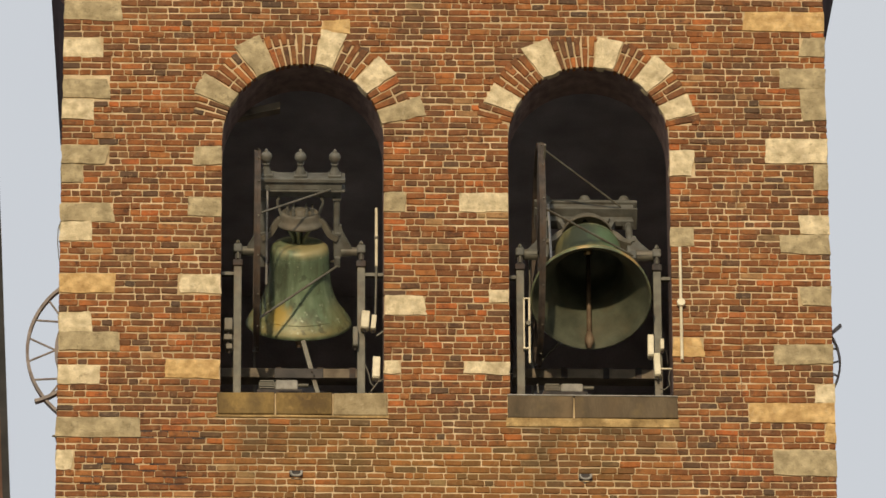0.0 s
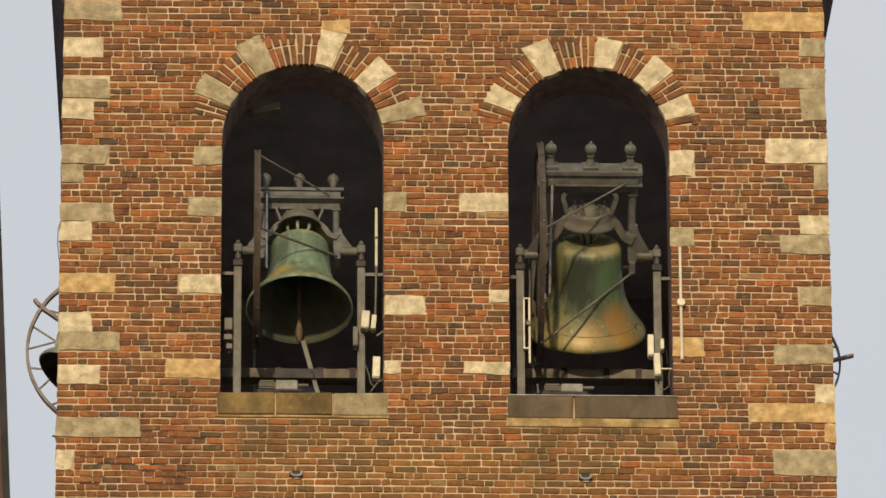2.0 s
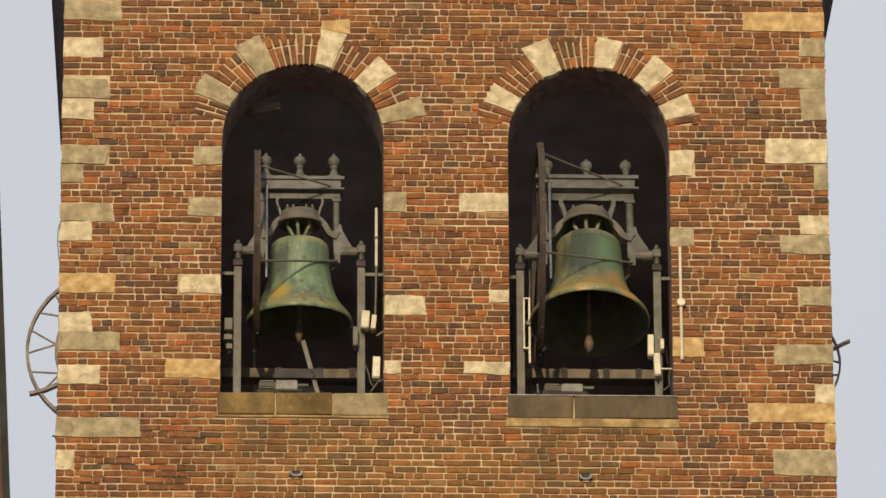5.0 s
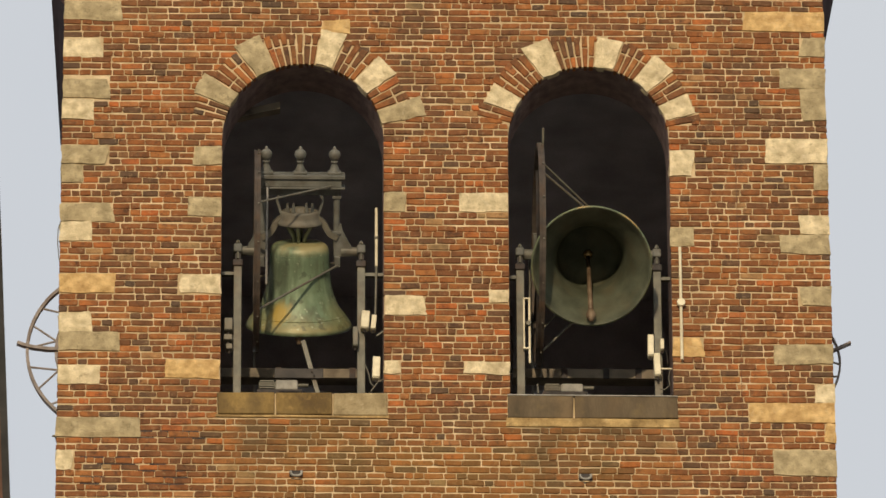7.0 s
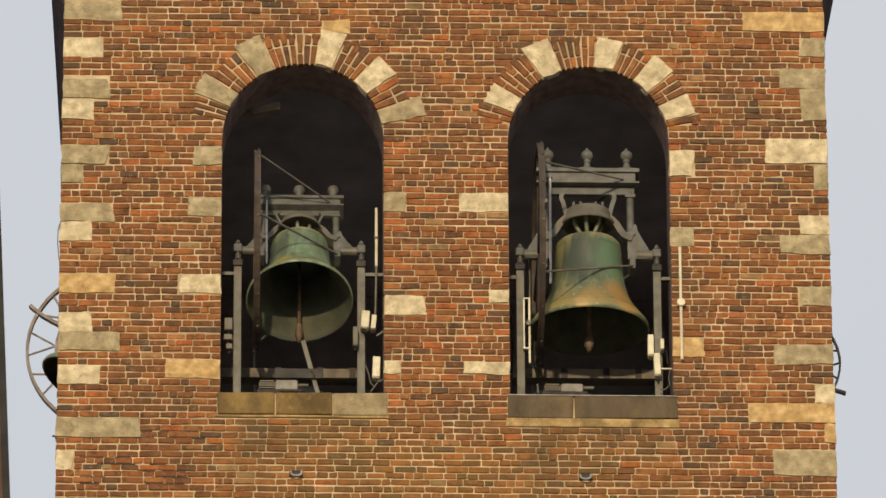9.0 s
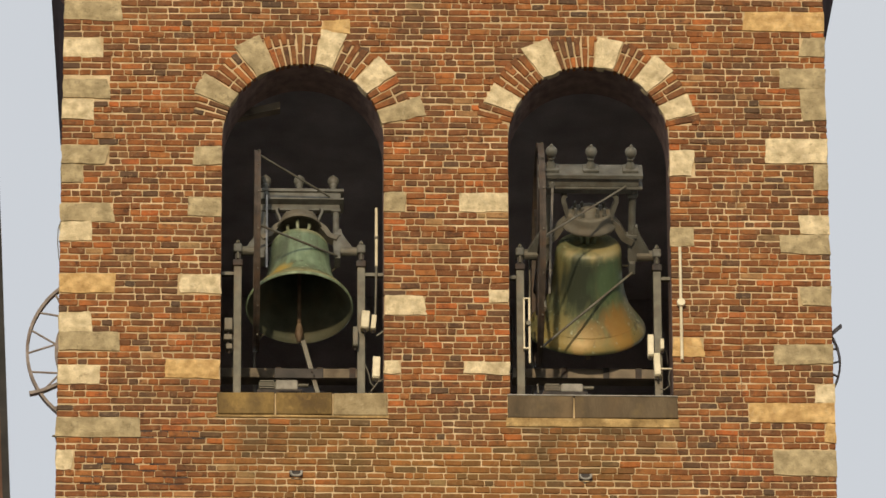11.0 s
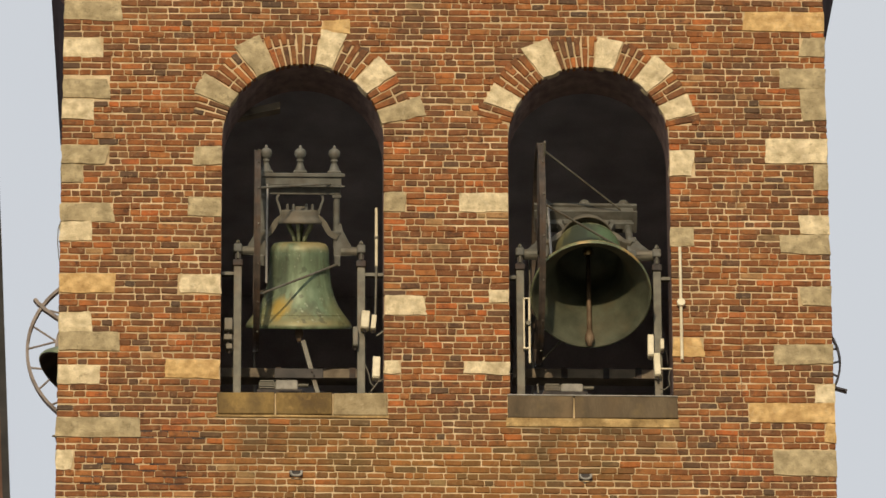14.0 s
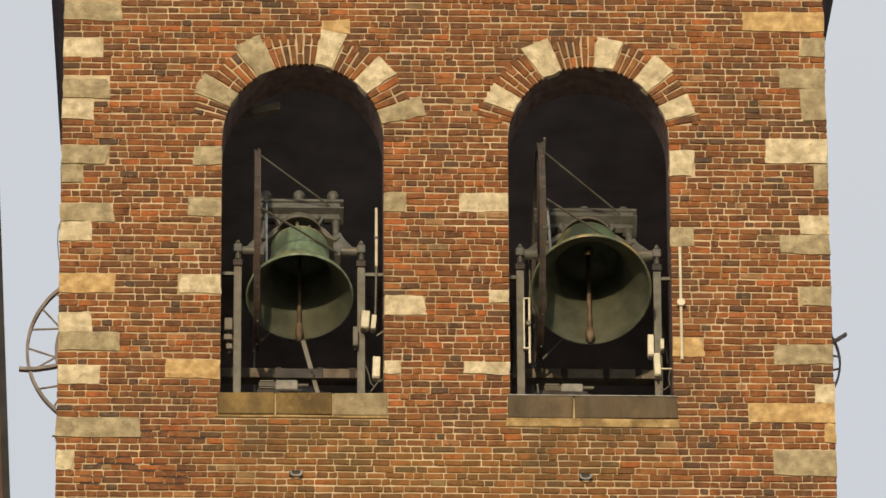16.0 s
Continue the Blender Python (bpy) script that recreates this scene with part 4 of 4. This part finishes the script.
control_box(2.451, 2.496, 46.609, 46.746, 0.18, M_WHITE, "tiny white box with cable", 0)


def cable(pts, r, mat, label):
    return tagged(part("cable", pipe(bmesh.new(), pts, r, 6), mat), label, "cable", "cables")


cable([(-0.715, 0.160, 46.210), (-0.766, 0.160, 46.131), (-0.811, 0.160, 46.066), (-0.850, 0.400, 46.095)], 0.008, M_STEEL, "loose grey cable below a cream box")
cable([(-0.715, 0.160, 46.181), (-0.677, 0.160, 46.217), (-0.658, 0.160, 46.239)], 0.009, M_STEEL, "short grey conduit to the jamb")
cable([(-0.753, 0.160, 46.761), (-0.702, 0.160, 46.798), (-0.664, 0.160, 46.827)], 0.012, M_STEEL, "short bent grey conduit")
cable([(-0.881, 0.160, 46.401), (-0.842, 0.160, 46.294), (-0.817, 0.160, 46.166), (-0.779, 0.160, 46.124)], 0.008, M_STEEL, "thin grey cable on a post")
cable([(2.458, 0.160, 46.377), (2.585, 0.160, 46.378)], 0.010, M_WHITE, "white pipe stub to the jamb")
cable([(2.560, 0.160, 46.363), (2.539, 0.160, 46.256), (2.556, 0.160, 46.170), (2.492, 0.160, 46.112), (2.441, 0.160, 46.126)], 0.007, M_STEEL, "looping thin cable beside a post")
cable([(2.476, 0.160, 46.714), (2.525, 0.160, 46.578), (2.535, 0.160, 46.435)], 0.006, M_DARK_IRON_SHADE, "dark cable beside the jamb")
cable([(1.060, 0.160, 46.170), (1.071, 0.160, 46.049)], 0.011, M_STEEL, "short light cable end behind the sill")
cable([(0.789, 0.550, 47.232), (0.799, 0.550, 46.799), (0.775, 0.550, 46.259)], 0.014, M_DARK_IRON_SHADE, "dark conduit along the jamb")
cable([(0.993, 0.500, 47.934), (1.003, 0.500, 47.643), (0.995, 0.500, 47.425)], 0.010, M_STEEL, "hanging grey rope by the bell")

# bright angle bracket beside a post
bracket = empty("bracket", Matrix.Identity(4), "pale metal bracket hanging beside a post", "bracket")
part("bracket_side", block(0.91, 0.926, 0.19, 0.22, 46.64, 47.267), M_WHITE, bracket)
part("bracket_side", block(0.968, 0.99, 0.19, 0.22, 46.454, 47.268), M_WHITE, bracket)
part("bracket_top", block(0.912, 0.989, 0.185, 0.225, 47.267, 47.282), M_WHITE, bracket)
part("bracket_bottom", block(0.906, 0.983, 0.185, 0.225, 46.633, 46.648), M_WHITE, bracket)
part("bracket_nut", bar((0.967, 0.16, 46.95), (0.967, 0.24, 46.95), 0.03, 8), M_STEEL, bracket)


def lightning_rod(x, y, z0, z1, disc, r, label):
    ob = empty("antenna", Matrix.Identity(4), label, "antenna")
    part("mast", bar((x, y, z0), (x, y, z1), r, 12), M_WHITE, ob)
    if disc:
        part("clamp", lathe(bmesh.new(), [(0.0, -0.02), (0.045, -0.02), (0.05, 0.0), (0.045, 0.02), (0.0, 0.02)], 18), M_WHITE, ob).matrix_local = pose(x, y - 0.02, disc, 90, 0, 0)
        for z in (z0 + 0.06, disc, z1 - 0.1):
            part("wall_bracket", bar((x, y, z), (x, 0.02, z), 0.012, 8), M_STEEL, ob)
    else:
        part("joint", bar((x, y, z0 + (z1 - z0) * 0.46), (x, y, z0 + (z1 - z0) * 0.5), r * 1.5, 10), M_STEEL, ob)
        part("lower_mast", bar((x - 0.012, y, z0 - 0.62), (x, y, z0 + 0.002), r * 0.8, 10), M_STEEL, ob)
    return ob


lightning_rod(2.682, -0.07, 46.375, 47.808, 47.093, 0.017, "white antenna mast clamped to the brick wall")
lightning_rod(-0.75, 0.25, 47.696, 48.446, 0, 0.017, "slim white antenna rod in the opening")

# iron handles in small recesses under the openings
for hx, hz in ((-1.654, 44.921), (1.579, 44.909)):
    ob = empty("wall_handle", pose(hx, 0, hz), "iron U handle in a small dark wall recess", "handle", "wall handles")
    # a dark block in place of the shadowed hole above the grip
    part("recess", block(-0.075, 0.075, -0.022, 0.05, -0.028, 0.05, bevel=0.008), M_DARK_IRON_SHADE, ob, "blackened iron back plate")
    bend = [(-0.06, -0.03, 0.03)] + [(-0.06 * math.cos(a * math.pi / 6), -0.075, -0.01 - 0.035 * math.sin(a * math.pi / 6)) for a in range(7)] + [(0.06, -0.03, 0.03)]
    part("grip", pipe(bmesh.new(), bend, 0.013, 8), M_LEAD, ob, "worn grey iron grip")

# timber seen high in the first opening
tagged(part("ceiling_beam", prism(bmesh.new(), [(-2.597, 49.78), (-2.598, 49.869), (-1.845, 50.056), (-1.845, 49.966)], 0.67, 0.80), M_CONCRETE), "pale dusty timber end high in the belfry", "beam")


# eaves of the upper stage that jut out along the side walls
def eave(a, b, wall_x, label):
    """A coved brick eave between two points of its outer edge, back to the side wall."""
    bm = bmesh.new()
    rows = []
    for x, y, z in (a, b):
        rows.append([bm.verts.new(p) for p in ((wall_x, y, z - 0.3), (x + (wall_x - x) * 0.45, y, z - 0.12), (x, y, z), (x, y, z + 0.5), (wall_x, y, z + 0.5))])
    for i in range(5):
        j = (i + 1) % 5
        bm.faces.new((rows[0][i], rows[0][j], rows[1][j], rows[1][i]))
    bm.faces.new(rows[0])
    bm.faces.new(rows[1][::-1])
    return tagged(part("cornice", bm, M_EAVE), label, "cornice", kind="structure")


eave((-4.508, 0.650, 51.527), (-4.443, 4.600, 51.615), WEST + 0.03, "shaded dark brick eave of the upper stage")
eave((4.598, 0.650, 51.630), (4.556, 2.200, 51.641), EAST - 0.03, "shaded dark eave on the tower flank")

# steep roof beside the tower
spire = empty("stair_turret", Matrix.Identity(4), "steep dark slate roof with a brown wall face", "roof")
RX, RZ, TZ = -4.969, 47.192, 50.214
LX = -5.155
bm = bmesh.new()
prism(bm, [(RX - 2.2, RZ - 1.0), (RX - 0.075 + 0.03, RZ - 1.0), (LX - 0.075 - 0.03, TZ + 1.5), (LX - 1.6, TZ + 1.5)], 5.52, 7.0)
part("roof_slope", bm, M_RUST_WALL, spire, "brown weathered roof face")
part("verge", prism(bmesh.new(), [(RX - 0.045, RZ - 1.0), (RX + 0.045, RZ - 1.0), (LX - 0.04, TZ + 1.5), (LX - 0.12, TZ + 1.5)], 5.45, 7.02), M_SLATE, spire, "black slate verge")
part("turret_wall", block(RX - 2.2, RX - 0.06, 5.5, 7.0, 0.0, RZ - 1.0), M_RUST_WALL, spire)

# ropes that hang from the wheels
for rx, rz, label in ((-2.119, OPENINGS[0]["sill"], "grey bell rope hanging behind the sill"), (1.069, OPENINGS[1]["sill"], "bell rope hanging beside the larger bell")):
    tagged(part("bell_rope", bar((rx, 1.64, rz - 0.36), (rx, 1.64, rz + 1.95), 0.014, 8), M_LEAD), label, "rope", "bell ropes")

# thin wire on the corner and a spur
cable([(-4.322, 0.010, 48.141), (-4.359, 0.010, 48.018), (-4.362, 0.010, 47.836), (-4.346, 0.010, 47.656), (-4.318, 0.010, 47.490)], 0.006, M_STEEL, "thin wire bowed off the tower corner")
cable([(-4.312, 0.160, 45.464), (-4.388, 0.160, 45.463)], 0.012, M_IRON, "short iron spur on the tower corner")
cable([(3.328, -0.030, 51.212), (3.335, -0.030, 49.282), (3.348, -0.030, 47.387), (3.355, -0.030, 44.649)], 0.0025, M_RUST_WALL, "thin dark conductor running down the brick wall")


# ---- coursed brickwork of the front wall ----
COURSE, JOINT = 0.0827, 0.0133


def free_spans(z):
    """The stretches of the course at height z that no opening, arch ring or dressed stone takes."""
    cuts = []
    for op, stones in zip(OPENINGS, ARCH_STONES):
        cx, rad = (op["x0"] + op["x1"]) / 2, (op["x1"] - op["x0"]) / 2
        if z < op["cz"] + 0.2:
            if z > op["sill"]:
                cuts.append((op["x0"] + 0.004, op["x1"] - 0.004))
        if op["cz"] + 0.2 <= z < op["cz"] + op["rise"]:
            half = rad * math.sqrt(1 - ((z - op["cz"]) / op["rise"]) ** 2)
            cuts.append((cx - half, cx + half))
        if op["cz"] + 0.27 < z < op["cz"] + op["rise"] + 0.365:
            half = (rad + 0.365) * math.sqrt(1 - ((z - op["cz"]) / (op["rise"] + 0.365)) ** 2)
            cuts.append((cx - half, cx + half))
    for poly in ring_polys:
        xs = []
        for (ua, wa), (ub, wb) in zip(poly, poly[1:] + poly[:1]):
            if (wa - z) * (wb - z) < 0:
                xs.append(ua + (ub - ua) * (z - wa) / (wb - wa))
        if xs and max(xs) - min(xs) > 0.05:
            cuts.append((min(xs) + 0.022, max(xs) - 0.022))
    for x0, x1, z0, z1 in blocked:
        if z0 - 0.012 < z < z1 + 0.012:
            cuts.append((x0 + (0.02 if x0 > WEST + 0.1 else 0), x1 - (0.02 if x1 < EAST - 0.1 else 0)))
    spans, at = [], WEST
    for a, b in sorted(cuts):
        if a > at + 0.03:
            spans.append((at, a))
        at = max(at, b)
    if at < EAST - 0.03:
        spans.append((at, EAST))
    return spans


def brick_shape(w, h, rng):
    """Corners of a worn brick about its centre: embedded ring, edge ring and inset face."""
    j = lambda s: rng.uniform(-s, s)
    a, c = w / 2, h / 2 - rng.choice((0.0, 0.0, 0.0, 0.002, 0.004))
    tilt = j(0.003)
    cut = [(rng.uniform(0.004, 0.017), rng.uniform(0.003, 0.013)) for _ in range(4)]
    ring = [(-a + cut[0][0], -c), (a - cut[1][0], -c), (a, -c + cut[1][1]), (a, c - cut[2][1]), (a - cut[2][0], c), (-a + cut[3][0], c), (-a, c - cut[3][1]), (-a, -c + cut[0][1])]
    ring = [(u + j(0.004), v + j(0.0035) + tilt * u / a) for u, v in ring]
    proud = rng.uniform(0.006, 0.021)
    inset = rng.uniform(0.004, 0.009)
    vs = [(u, 0.03, v) for u, v in ring] + [(u, -proud + 0.007, v) for u, v in ring]
    vs += [(u - math.copysign(inset, u), -proud + j(0.0025), v - math.copysign(inset, v)) for u, v in ring]
    return vs


BRICK_FACES = [(r * 8 + i, r * 8 + (i + 1) % 8, r * 8 + 8 + (i + 1) % 8, r * 8 + 8 + i) for r in range(2) for i in range(8)] + [tuple(range(16, 24))]
rng = random.Random(7)
unit_bricks = []
for width in (0.09, 0.12, 0.15, 0.18, 0.21, 0.24, 0.27):
    for _ in range(4):
        me = bpy.data.meshes.new("brick")
        me.from_pydata(brick_shape(width, COURSE - JOINT, rng), [], BRICK_FACES)
        me.materials.append(M_BRICK_PIECE)
        unit_bricks.append((width, me))

PIER = (OPENINGS[0]["x1"], OPENINGS[1]["x0"])
verts, faces, singles = [], [], 0
z = BASE + 0.0458
course = 0
while z < TOP - 0.1:
    z_mid = z + COURSE / 2
    sag = rng.uniform(-0.004, 0.004)
    for a, b in free_spans(z_mid):
        x = a
        row = []
        while x < b - 0.005:
            long = rng.random() < 0.58
            w = rng.uniform(0.18, 0.255) if long else rng.uniform(0.095, 0.14)
            if b - x - w < 0.075:
                w = b - x
                if w > 0.29:
                    row.append((x, w * 0.55))
                    x += w * 0.55
                    w = b - x
            row.append((x, w))
            x += w
        for x, w in row:
            wide = max(w - JOINT * rng.uniform(0.55, 1.05), 0.03)
            cx, cz = x + w / 2, z_mid + sag + 0.003 * math.sin(x * 2.1 + course)
            if PIER[0] - 0.02 < cx < PIER[1] + 0.02 and OPENINGS[0]["sill"] - 0.1 < cz < OPENINGS[0]["cz"] - 0.15 and singles < 330:
                singles += 1
                width, me = min((abs(width - wide) + rng.random() * 0.012, i) for i, (width, me) in enumerate(unit_bricks))[1], None
                width, me = unit_bricks[width]
                ob = new("brick", me)
                ob.location, ob.scale = (cx, 0, cz), (wide / width, 1, 1)
                ob.parent = wall_south
                continue
            base = len(verts)
            verts += [(cx + u, d, cz + v) for u, d, v in brick_shape(wide, COURSE - JOINT, rng)]
            faces += [tuple(base + i for i in f) for f in BRICK_FACES]
    z += COURSE
    course += 1
# eroded joints in the lower corner: dark strips paint the shade where mortar has fallen out
bm = bmesh.new()
for i in range(9):
    zj = BASE + 0.0458 + COURSE * (round((44.712 - BASE) / COURSE) + i)
    x = WEST + 0.25 + rng.uniform(0, 0.3)
    while x < WEST + 1.25:
        w = rng.uniform(0.15, 0.45)
        if rng.random() < 0.75:
            box(bm, x, x + w, -0.008, 0.01, zj - 0.008, zj + 0.008)
        x += w + rng.uniform(0.02, 0.2)
gaps = part("eroded_joint", bm, M_DARK_IRON_SHADE, wall_south, "dark gaps where mortar has fallen out")
tagged(gaps, kind="stuff")
me = bpy.data.meshes.new("brickwork")
me.from_pydata(verts, [], faces)
me.materials.append(M_BRICK)
brickwork = new("brickwork", me)
brickwork.parent = wall_south
tagged(brickwork, "coursed red and brown bricks in pale mortar", kind="stuff")


# ---- motion ----
def swing(mean, reach, fading, period, at, t):
    """The angle at t of a swing that slowly dies away; it is at its furthest at the given time."""
    return mean + (reach - fading * t) * math.cos(2 * math.pi * (t - at) / period)


def turning(extremes, t):
    """The angle at t between turning points (seconds, degrees)."""
    for (ta, a), (tb, b) in zip(extremes, extremes[1:]):
        if ta <= t <= tb:
            return (a + b) / 2 + (a - b) / 2 * math.cos(math.pi * (t - ta) / (tb - ta))
    return extremes[-1][1]


SWING_A = (-3.36, 42.73, 0.605, 6.64, 3.24)
SWING_B = (-0.24, 59.76, 0.662, 8.21, 6.88)
SWING_W = [(-0.2, -38), (2.65, 41.5), (5.5, -37), (8.35, 35.5), (11.2, -32), (14.1, 32), (17.0, -31)]
SWING_E = [(-2.0, -40), (0.68, 44), (3.3, -36), (5.97, 38), (8.63, -34), (11.3, 33), (13.95, -29), (16.6, 30)]
TIMES = [i * 0.25 for i in range(65)]


def motions():
    for (bell, hang), how in ((BELL_A, SWING_A), (BELL_B, SWING_B)):
        at = bell.matrix_basis.translation.copy()
        walk(bell, [(t, pose(*at, -swing(*how, t))) for t in TIMES])
        rest = hang.matrix_basis.translation.copy()
        walk(hang, [(t, pose(*rest, max(-29, min(29, swing(*how, t) + 5)))) for t in TIMES])
    for bell, turns, side in ((BELL_W, SWING_W, 1), (BELL_E, SWING_E, -1)):
        at = bell.matrix_basis.translation.copy()
        walk(bell, [(t, pose(*at, 0, side * turning(turns, t), 0)) for t in TIMES])


motions()
